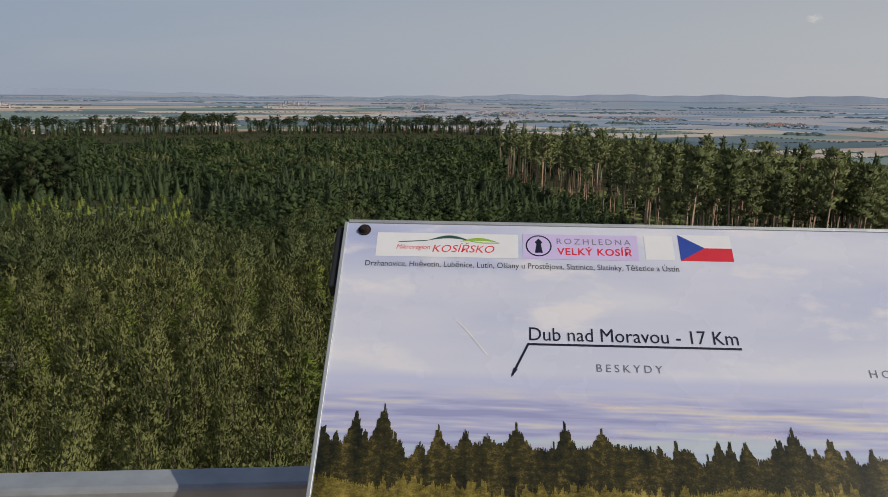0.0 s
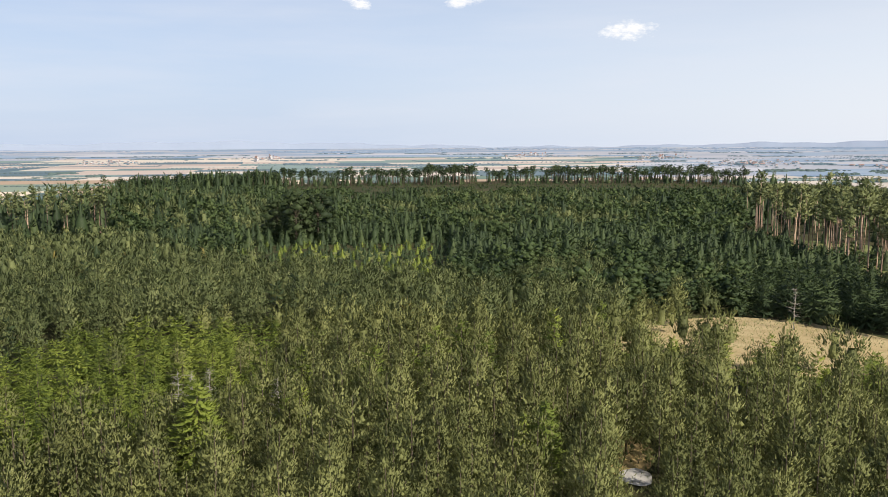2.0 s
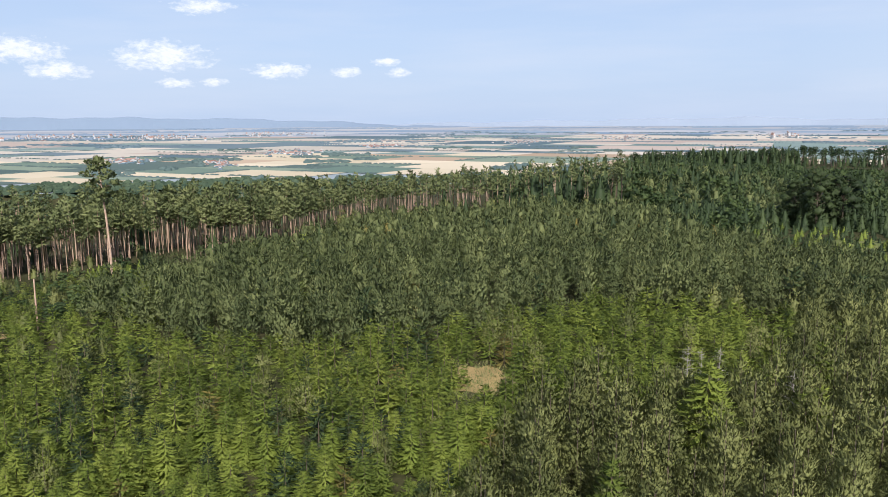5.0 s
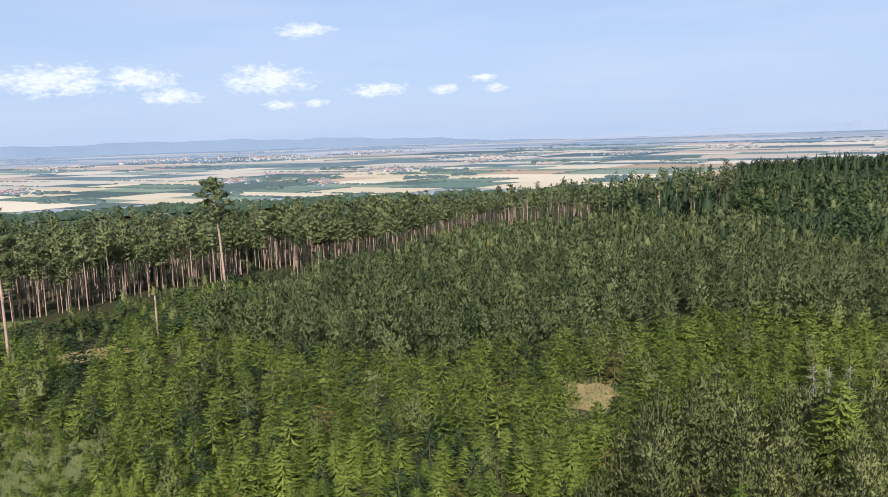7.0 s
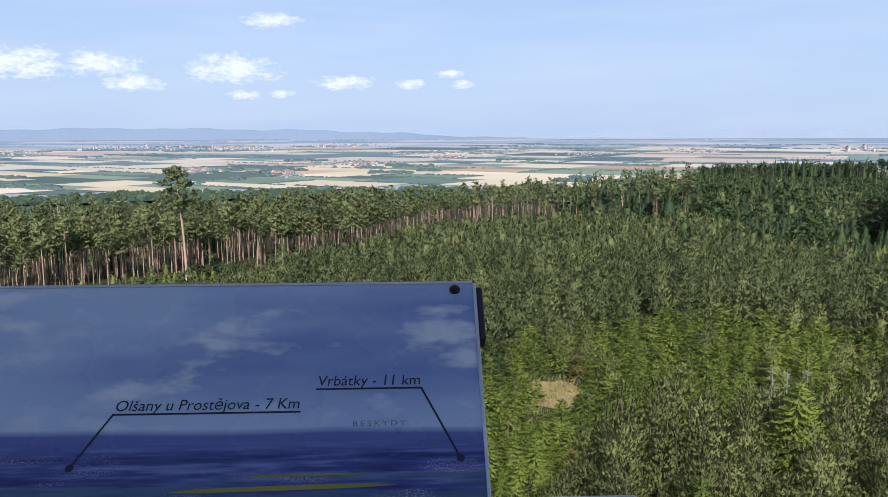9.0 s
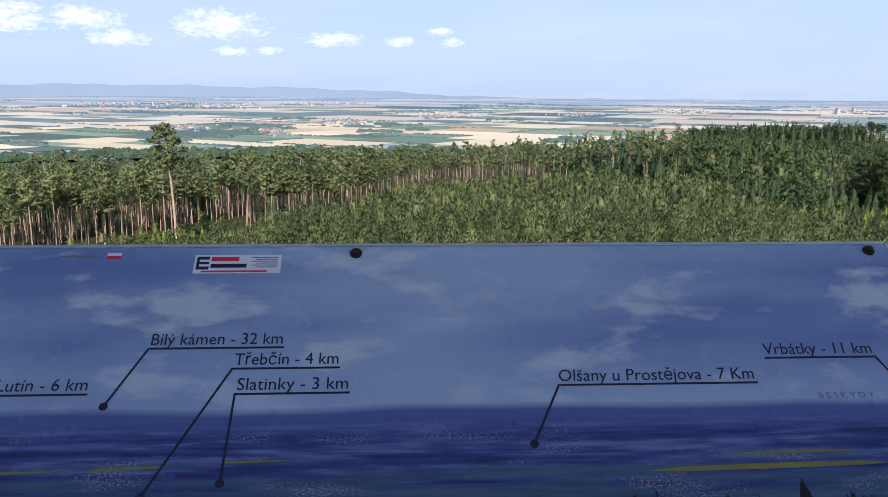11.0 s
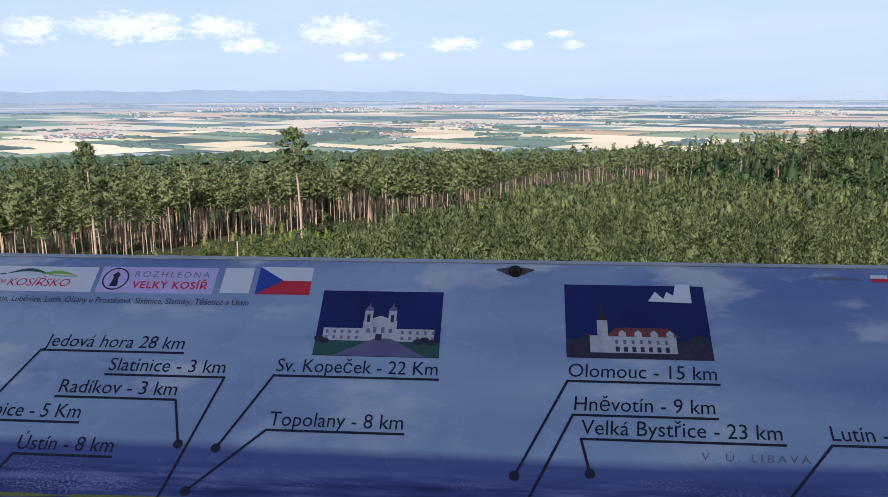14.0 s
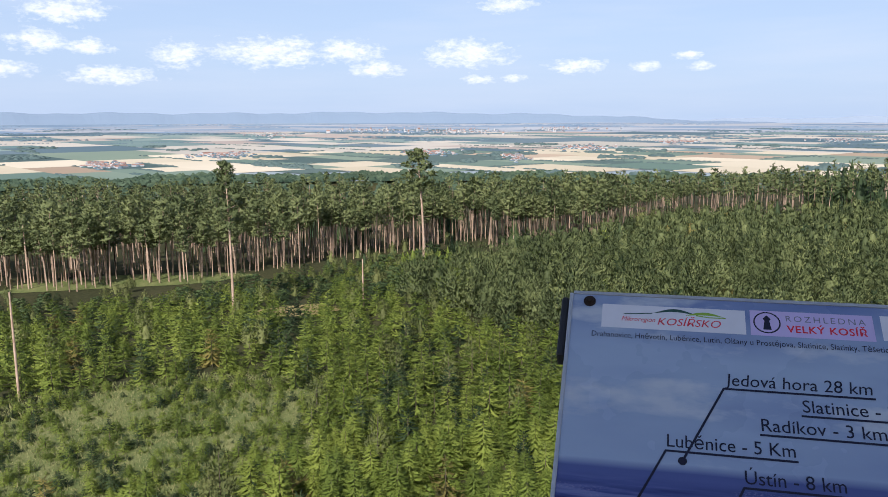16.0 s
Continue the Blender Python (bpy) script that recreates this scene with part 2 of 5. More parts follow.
def build_ground():
    turns = np.arange(0, 360, 1.5)
    near_r = np.concatenate([[0.5], np.arange(10, 300, 8), np.arange(300, 830, 18), np.arange(830, 1130, 40)])
    rows = []
    for r in near_r:
        x, y = spot(turns, r)
        z = land(turns, r)
        rows.append(np.stack([x, y, z], 1))
    for d in np.concatenate([np.linspace(3000, 12000, 22), np.linspace(13000, 30000, 14)]):
        x, y, z = plain_point(turns, d)
        rows.append(np.stack([x, y, np.full(len(turns), z)], 1))
    v = np.concatenate(rows)
    n, k = len(turns), len(rows)
    i, j = np.meshgrid(np.arange(k - 1), np.arange(n), indexing="ij")
    a, b2 = i * n + j, i * n + (j + 1) % n
    f = np.stack([a, a + n, b2 + n, b2], -1).reshape(-1, 4)[:, ::-1]
    # rows past the hilltop get the land colour with haze painted in
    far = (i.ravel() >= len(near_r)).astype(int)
    ob = mesh_object("ground", v, f, [GROUND, HAZED_LAND], far, smooth=True)
    return tagged(ob, "wooded hilltop falling away to a wide farmed plain", "ground", kind="structure")


def far_material(name, low, high, scale=0.004):
    m, b, (put, mth, vec, nse, ramp, mix) = material(name, 1.0, 0, 0.0)
    place = m.node_tree.nodes.new("ShaderNodeTexCoord").outputs["Object"]
    isle = m.node_tree.nodes.new("ShaderNodeNewGeometry").outputs["Random Per Island"]
    fac = mth("ADD", mth("MULTIPLY", nse(place, scale, 4.0), 0.5), mth("MULTIPLY", isle, 0.5))
    put(b.inputs["Base Color"], ramp(fac, (0.25, low), (0.75, high)))
    return m


# grey-blue base colour stands in for haze over the plain
HAZED_LAND = far_material("far_land_hazed", (0.24, 0.29, 0.33), (0.34, 0.38, 0.40))
# aerial haze painted into the crop colours: three sets, bluer with distance
HAZED_FIELD_SETS = [
    [far_material("ripe_grain", (0.52, 0.44, 0.32), (0.67, 0.58, 0.45)), far_material("ploughed_field", (0.36, 0.27, 0.20), (0.48, 0.37, 0.28)), far_material("green_crop", (0.14, 0.20, 0.17), (0.23, 0.28, 0.22)), far_material("copse_light_haze", (0.085, 0.125, 0.125), (0.12, 0.16, 0.15))],
    [far_material("ripe_grain_hazed", (0.45, 0.41, 0.36), (0.57, 0.51, 0.44)), far_material("ploughed_field_hazed", (0.37, 0.31, 0.28), (0.48, 0.40, 0.35)), far_material("green_crop_hazed", (0.15, 0.22, 0.22), (0.25, 0.31, 0.29)), far_material("copse_hazed", (0.10, 0.15, 0.18), (0.16, 0.21, 0.24))],
    [far_material("ripe_grain_deep_haze", (0.31, 0.335, 0.385), (0.40, 0.405, 0.43)), far_material("ploughed_field_deep_haze", (0.36, 0.38, 0.43), (0.44, 0.45, 0.48)), far_material("green_crop_deep_haze", (0.22, 0.29, 0.38), (0.28, 0.345, 0.42)), far_material("copse_deep_haze", (0.19, 0.26, 0.35), (0.24, 0.31, 0.40))],
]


def build_fields():
    """Strips of farmland, split again and again as the parcels of the plain are."""
    lean = radians(24)
    leaves = []

    def cut(x0, y0, x1, y1):
        cx, cy = (x0 + x1) / 2, (y0 + y1) / 2
        d = math.hypot(cx, cy)
        w, h = x1 - x0, y1 - y0
        limit = max(330, 0.066 * d) * (0.75 + 0.9 * rng.random())
        if d - (w + h) > 46000:
            return
        if max(w, h) > limit * (1.9 if w > h else 1.0) or (d < max(w, h) and max(w, h) > 900):
            s = 0.35 + 0.3 * rng.random()
            if w * 0.55 > h:
                cut(x0, y0, x0 + w * s, y1)
                cut(x0 + w * s, y0, x1, y1)
            else:
                cut(x0, y0, x1, y0 + h * s)
                cut(x0, y0 + h * s, x1, y1)
            return
        leaves.append((x0, y0, x1, y1))

    cut(-50000, -50000, 50000, 50000)
    sets = [[[], []] for _ in range(3)]
    hedges = []
    for x0, y0, x1, y1 in leaves:
        corners = []
        for px, py in ((x0, y0), ((x0 + x1) / 2, y0), (x1, y0), (x1, (y0 + y1) / 2), (x1, y1), ((x0 + x1) / 2, y1), (x0, y1), (x0, (y0 + y1) / 2)):
            qx, qy = px * math.cos(lean) - py * math.sin(lean), px * math.sin(lean) + py * math.cos(lean)
            qx, qy = qx + 0.03 * qy * math.sin(qy / 2300), qy + 90 * math.sin(qx / 1700)
            corners.append((math.degrees(math.atan2(-qx, qy)), math.hypot(qx, qy)))
        d = sum(c[1] for c in corners) / 8
        turn = corners[0][0]
        if d < (3450 if turn > 36 else 2900) or d > 29500 or not -48 < turn < 118 or max(c[0] for c in corners) - min(c[0] for c in corners) > 60:
            continue
        # distance picks the painted-haze set; sunward bearings take the next hazier one
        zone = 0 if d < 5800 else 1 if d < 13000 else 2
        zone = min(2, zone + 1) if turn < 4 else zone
        p = rng.random()
        grain = 0.46 if turn > 30 else 0.36
        kind = 0 if p < grain else 1 if p < grain + 0.12 else 2 if p < 0.85 else 3
        vs, ks = sets[zone]
        vs.append([plain_point(a, r, 0, 0.994) for a, r in corners])
        ks.append(kind)
        if rng.random() < 0.36 and d < 15000:
            hedges.append((corners[0], corners[2], d))
        if rng.random() < 0.16 and d < 15000:
            hedges.append((corners[2], corners[4], d))
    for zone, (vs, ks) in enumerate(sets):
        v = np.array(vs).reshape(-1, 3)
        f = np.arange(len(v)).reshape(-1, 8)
        ob = mesh_object("farm_fields", v, f, HAZED_FIELD_SETS[zone], ks)
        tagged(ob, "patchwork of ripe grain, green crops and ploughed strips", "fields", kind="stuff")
    return hedges


def clump_mesh(points, sizes, heights):
    """Low rounded clumps: six-sided domes, one at each point."""
    n = 6
    ang = np.arange(n) * 2 * np.pi / n
    base = np.concatenate([np.stack([np.cos(ang), np.sin(ang), 0 * ang], 1), np.stack([0.75 * np.cos(ang + 0.5), 0.75 * np.sin(ang + 0.5), 0 * ang + 0.65], 1), [[0, 0, 1.0]]])
    tri = [(i, (i + 1) % n, n + i) for i in range(n)] + [((i + 1) % n, n + (i + 1) % n, n + i) for i in range(n)] + [(n + i, n + (i + 1) % n, 2 * n) for i in range(n)]
    tri = np.array(tri)
    m = len(points)
    jitter = 1 + 0.25 * rng.standard_normal((m, len(base), 1)).clip(-1, 1)
    v = base[None] * jitter * np.stack([sizes, sizes, heights], 1)[:, None] + np.asarray(points)[:, None]
    f = tri[None] + (np.arange(m) * len(base))[:, None, None]
    return v.reshape(-1, 3), f.reshape(-1, 3)


def build_plain(hedges):
    groups = [[], [], []]
    for (a0, r0), (a1, r1), d in hedges:
        count = int(18 + 10 * rng.random())
        for k in np.linspace(0, 1, count):
            if rng.random() < 0.18:
                continue
            a, r = a0 + (a1 - a0) * k, r0 + (r1 - r0) * k
            s = squeeze(r) / r
            groups[0 if r < 7500 else 1].append((*plain_point(a, r, 0, 0.993), (5 + 6 * rng.random()) * s * 1.5, (3.5 + 3.5 * rng.random()) * s))
    # woods in long bands
    for _ in range(240):
        d = 3300 + 26000 * rng.random() ** 1.5
        a = -46 + 160 * rng.random()
        length = (0.8 + 2.2 * rng.random()) * (2.2 if d > 9000 else 1.0)
        s = squeeze(d) / d
        for _ in range(int(22 + 24 * rng.random())):
            aa, dd = a + length * (rng.random() - 0.5), d * (1 + 0.012 * rng.standard_normal())
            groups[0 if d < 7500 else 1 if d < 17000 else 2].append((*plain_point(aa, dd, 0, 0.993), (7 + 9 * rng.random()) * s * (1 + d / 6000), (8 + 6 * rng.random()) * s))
    # hedges and woods wear their zone's green with haze painted in
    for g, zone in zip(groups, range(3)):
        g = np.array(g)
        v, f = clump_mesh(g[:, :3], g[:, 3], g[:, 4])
        tagged(mesh_object("hedgerow_trees", v, f, [HAZED_FIELD_SETS[zone][3]], smooth=True), "dark hedgerows and copses between distant fields", "trees", kind="stuff")


HOUSE_WALL = far_material("pale_house_walls", (0.36, 0.37, 0.39), (0.58, 0.57, 0.57), 0.02)
HOUSE_ROOF = far_material("red_brown_roofs", (0.26, 0.15, 0.12), (0.38, 0.26, 0.22), 0.02)


def build_villages():
    """Villages and a town: many small gabled houses, farm halls and blocks."""
    base = np.array([(-1, -1, 0), (1, -1, 0), (1, 1, 0), (-1, 1, 0), (-1, -1, 1), (1, -1, 1), (1, 1, 1), (-1, 1, 1), (0, -1, 1.7), (0, 1, 1.7)], float)
    tri = np.array([(0, 1, 5), (0, 5, 4), (1, 2, 6), (1, 6, 5), (2, 3, 7), (2, 7, 6), (3, 0, 4), (3, 4, 7), (4, 5, 8), (6, 7, 9), (5, 6, 9), (5, 9, 8), (7, 4, 8), (7, 8, 9)])
    mats = np.array([0] * 10 + [1] * 4)
    sites = [(61, 6200, 1.6, 70), (55, 7600, 1.3, 60), (66, 4700, 1.0, 40), (72, 5300, 1.5, 60), (86, 5200, 1.8, 80), (93, 4300, 1.3, 60), (45, 8600, 1.5, 70), (38, 10500, 1.6, 70),
             (28, 12000, 1.6, 60), (10, 13500, 1.8, 60), (1, 12000, 1.6, 60), (-5, 9000, 2.5, 110), (-14, 8000, 2.5, 120), (-22, 7000, 2.0, 90), (70, 12500, 3.5, 160), (76, 14000, 3.0, 120), (62, 15000, 2.5, 90), (83, 11000, 1.5, 60)]
    vs, fs, ms, total = [], [], [], 0
    green = []
    for turn, d, wide, count in sites:
        for _ in range(count):
            a = turn + wide * rng.standard_normal() * 0.55
            dd = d * (1 + (0.035 if d < 9000 else 0.07) * rng.standard_normal())
            s = squeeze(dd) / dd
            w, l, h = (6 + 4 * rng.random()) * s, (7 + 6 * rng.random()) * s, (5 + 3 * rng.random()) * s
            if rng.random() < 0.10:
                w, l, h = w * 2.2, l * 3.0, h * 1.2
            if d > 11000 and rng.random() < 0.2:
                h *= 4
            t = rng.random() * math.pi
            c, sn = math.cos(t), math.sin(t)
            p = base * (w, l, h)
            p = np.stack([p[:, 0] * c - p[:, 1] * sn, p[:, 0] * sn + p[:, 1] * c, p[:, 2]], 1) + np.array(plain_point(a, dd, 0, 0.9925))
            vs.append(p)
            fs.append(tri + total)
            ms.append(mats)
            total += len(base)
            if rng.random() < 0.8:
                green.append((*plain_point(a + 0.1 * rng.standard_normal(), dd * 0.995, 0, 0.9925), 16 * s, 9 * s))
    tagged(mesh_object("village_houses", np.concatenate(vs), np.concatenate(fs), [HOUSE_WALL, HOUSE_ROOF], np.concatenate(ms)), "scattered pale houses with reddish roofs on the plain", "houses", kind="stuff")
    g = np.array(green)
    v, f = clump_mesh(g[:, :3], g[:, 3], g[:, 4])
    # garden trees share the middle set's green, haze included in the colour
    tagged(mesh_object("village_trees", v, f, [HAZED_FIELD_SETS[1][3]], smooth=True), "dark garden trees among the village houses", "trees", kind="stuff")


def build_foot_wood():
    """Mixed wood at the foot of the hill, before the first fields."""
    # near-forest green with some distance haze mixed into the base colour
    wood = far_material("hazed_foot_wood", (0.045, 0.070, 0.048), (0.085, 0.115, 0.072), 0.03)
    pts = []
    for _ in range(4600):
        a, k = 40 + 74 * rng.random(), rng.random()
        if k < 0.6:
            r = 1150 + 149 * k / 0.6
            low = float(land(a, 1130))
            high = plain_point(a, 3000)[2]
            x, y = spot(a, r)
            pts.append((x, y, low + (high - low) * (r - 1130) / 169 - 1))
        else:
            d = 3000 + 420 * (k - 0.6) / 0.4 * (0.75 + 0.7 * noise.noise((a * 0.35, 2.0, 0.0)))
            pts.append(plain_point(a, d, 0, 0.993))
    n = len(pts)
    v, f = clump_mesh(pts, 5.0 + 4.0 * rng.random(n), 4.5 + 3.5 * rng.random(n))
    tagged(mesh_object("foot_wood", v, f, [wood]), "dark green mixed wood at the foot of the hill", "trees", kind="stuff")


def build_hills():
    # the blue of both ridges is distance haze painted as base colour
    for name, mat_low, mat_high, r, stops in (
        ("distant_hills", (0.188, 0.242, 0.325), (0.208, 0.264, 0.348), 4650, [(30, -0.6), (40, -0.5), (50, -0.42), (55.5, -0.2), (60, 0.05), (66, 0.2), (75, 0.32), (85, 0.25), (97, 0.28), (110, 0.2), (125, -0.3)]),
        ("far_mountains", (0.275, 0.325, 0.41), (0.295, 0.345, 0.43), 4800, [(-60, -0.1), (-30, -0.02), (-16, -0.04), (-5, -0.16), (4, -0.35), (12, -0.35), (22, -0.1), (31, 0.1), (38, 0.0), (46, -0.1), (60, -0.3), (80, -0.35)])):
        t = np.arange(stops[0][0], stops[-1][0] + 0.01, 0.5)
        e = np.interp(t, [s[0] for s in stops], [s[1] for s in stops]) + 0.05 * np.sin(t * 0.9) + 0.03 * np.sin(t * 2.3 + 1)
        x, y = spot(t, r)
        x2, y2 = spot(t, r + 60)
        top = EYE + np.tan(np.radians(e)) * r
        low = np.full(len(t), EYE - 70.0)
        x0, y0 = spot(t, r - 120)
        v = np.concatenate([np.stack([x0, y0, low], 1), np.stack([x, y, top], 1), np.stack([x2, y2, low], 1)])
        n = len(t)
        f = [(k * n + i, k * n + i + 1, (k + 1) * n + i + 1, (k + 1) * n + i) for k in range(2) for i in range(n - 1)]
        ob = mesh_object(name, v, f, [far_material(name + "_hazed_woods", mat_low, mat_high, 0.002)])
        tagged(ob, "long wooded ridge on the horizon, haze painted in as blue", "hills", kind="structure")


ground = build_ground()
build_plain(build_fields())
build_villages()
build_foot_wood()
build_hills()


def patch(name, turn, r, wide, deep, mat, label, lift=0.06, rag=0.25):
    """A patch of ground with a ragged edge, laid on the land."""
    verts, n = [], 40
    for ring in (0.0, 0.5, 1.0):
        for i in range(n):
            a = 2 * math.pi * i / n
            q = ring * (1 + rag * (noise.noise((math.cos(a) * 1.5 + turn, math.sin(a) * 1.5, r * 0.1))))
            rr = r + math.sin(a) * deep * q
            tt = turn + math.degrees(math.cos(a) * wide * q / r)
            x, y = spot(tt, rr)
            verts.append((x, y, float(land(tt, rr)) + lift))
    faces = [(k * n + i, k * n + (i + 1) % n, (k + 1) * n + (i + 1) % n, (k + 1) * n + i) for k in range(2) for i in range(n)]
    ob = mesh_object(name, verts, [f[::-1] for f in faces], [mat], smooth=True)
    return tagged(ob, label, "ground patch", kind="structure")


CLEARINGS = [(47.6, 82.0, 2.6, 8.5), (1.2, 61.5, 2.0, 9), (82.3, 126, 7, 5), (69.5, 190, 9, 10), (28.3, 212, 4, 5), (13.5, 168, 5, 4)]
patch("dry_field", -6.8, 117, 26, 17, STUBBLE, "mown dry straw-coloured field between young trees", 0.08)
patch("grass_clearing", 47.7, 84.5, 2.9, 5.2, SAND, "small tan dry-grass clearing among young spruces", 0.06, 0.9)
patch("gravel_track", 1.0, 65.0, 1.3, 1.8, GRAVEL, "pale gravel track showing between pines", 0.1)
patch("track_verge", 2.2, 70, 3.0, 5, SAND, "tan dry grass beside the gravel track", 0.07)
patch("meadow", 93, 74, 22, 16, MEADOW, "rough meadow of dry and green grass", 0.08, 0.7)
patch("forest_clearing", 82.3, 126, 7, 5, SAND, "dry-grass gap in front of the pine wood")
patch("forest_clearing", 69.5, 190, 9, 10, MEADOW, "pale grassy clearing at the pine wood's edge")
patch("grass_strip", 22, 213, 14, 8, MEADOW, "green grassy strip behind young pines")
patch("wood_floor", -14, 235, 45, 48, MEADOW, "dry yellow-green grass under open pine wood", 0.07)
patch("wood_floor", 93, 170, 24, 8, MEADOW, "grassy floor at the edge of the pine wood", 0.07)

# ---- trees ----


def unit(v):
    return v / np.maximum(np.linalg.norm(v, axis=-1, keepdims=True), 1e-9)


def blades(base, way_out, length, width, g, out, own=0.15):
    """One pointed blade for each base point, turned outwards, with the soft normals of its spray."""
    out = unit(np.asarray(out, float))
    side = unit(np.cross(way_out, out + 0.5 * g.standard_normal(base.shape)))
    tip = base + way_out * length[:, None]
    v0, v2 = base + side * width[:, None] * 0.5, base - side * width[:, None] * 0.5
    flat_way = unit(np.cross(tip - v0, v2 - v0))
    turned = (flat_way * out).sum(1, keepdims=True) < 0
    v0, v2 = np.where(turned, v2, v0), np.where(turned, v0, v2)
    flat_way = np.where(turned, -flat_way, flat_way)
    nrm = unit(out + own * flat_way)
    f = (np.arange(len(base)) * 3)[:, None] + np.array([0, 1, 2])
    return np.stack([v0, tip, v2], 1).reshape(-1, 3), f, np.repeat(nrm, 3, 0)


def tube(points, radii, sides=6):
    """A tapered stem through points."""
    ang = np.arange(sides) * 2 * np.pi / sides
    v = []
    for p, r in zip(points, radii):
        v.append(np.stack([p[0] + r * np.cos(ang), p[1] + r * np.sin(ang), np.full(sides, p[2])], 1))
    f = []
    for k in range(len(points) - 1):
        for i in range(sides):
            a, b2 = k * sides + i, k * sides + (i + 1) % sides
            f += [(a, b2, b2 + sides), (a, b2 + sides, a + sides)]
    return np.concatenate(v), np.array(f)


def stick(p, q, r0, r1):
    """A three-sided branch from p to q."""
    p, q = np.asarray(p, float), np.asarray(q, float)
    d = unit(q - p)
    s = unit(np.cross(d, [0.31, 0.22, 0.92]))
    t = np.cross(d, s)
    ring = [math.cos(a) * s + math.sin(a) * t for a in (0, 2.09, 4.19)]
    v = np.array([p + r0 * c for c in ring] + [q + r1 * c for c in ring])
    f = np.array([(i, (i + 1) % 3, 3 + (i + 1) % 3) for i in range(3)] + [(i, 3 + (i + 1) % 3, 3 + i) for i in range(3)])
    return v, f


def join(pieces):
    """Pieces of vertices, faces and, where all have them, normals as one."""
    total, fs = 0, []
    for piece in pieces:
        fs.append(np.asarray(piece[1]) + total)
        total += len(piece[0])
    made = (np.concatenate([p[0] for p in pieces]), np.concatenate(fs))
    return (*made, np.concatenate([p[2] for p in pieces])) if all(len(p) == 3 for p in pieces) else made


def core(h, low, profile, shrink, g, sides=7, rings=7, top=0.97):
    """The leafy inside of a crown."""
    pts, rad = [], []
    for k in np.linspace(low, top, rings):
        pts.append((0, 0, h * k))
        rad.append(max(0.03, profile(k) * shrink * (0.8 + 0.4 * g.random())))
    v, f = tube(pts, rad, sides)
    v = v * (1 + np.array([0.22, 0.22, 0.012]) * g.standard_normal((len(v), 3)).clip(-1.5, 1.5))
    return v, f, unit(unit(v * [1, 1, 0]) + [0, 0, 0.45])


def lump_at(mid, size, g, up=0.35):
    """The leafy inside of one clump: an uneven eight-sided lump."""
    v = np.array([(1, 0, 0), (0, 1, 0), (-1, 0, 0), (0, -1, 0), (0, 0, 1), (0, 0, -1.0)])
    f = np.array([(0, 1, 4), (1, 2, 4), (2, 3, 4), (3, 0, 4), (1, 0, 5), (2, 1, 5), (3, 2, 5), (0, 3, 5)])
    a = g.random() * 1.57
    v = np.stack([v[:, 0] * math.cos(a) - v[:, 1] * math.sin(a), v[:, 0] * math.sin(a) + v[:, 1] * math.cos(a), v[:, 2]], 1)
    radial = unit(np.asarray(mid) * [1, 1, 0] + 1e-6)
    return mid + v * np.array(size) * (0.8 + 0.4 * g.random((6, 1))), f, unit(v + 0.5 * radial + [0, 0, up])


def leader(h, g, wide=0.12):
    """The shoots at the top of a young conifer."""
    ways = unit(np.array([[0.12, 0, 1], [-0.12, 0.1, 1], [0, -0.12, 1.0], [0.3, 0.3, 1], [-0.3, 0.25, 1], [0.05, -0.35, 1]]))
    return blades(np.array([[0, 0, h * 0.92]] * 6), ways, np.array([0.62, 0.5, 0.45, 0.34, 0.36, 0.32]), np.full(6, wide), g, ways * [1, 1, 0] + [0.05, 0, 0.5])


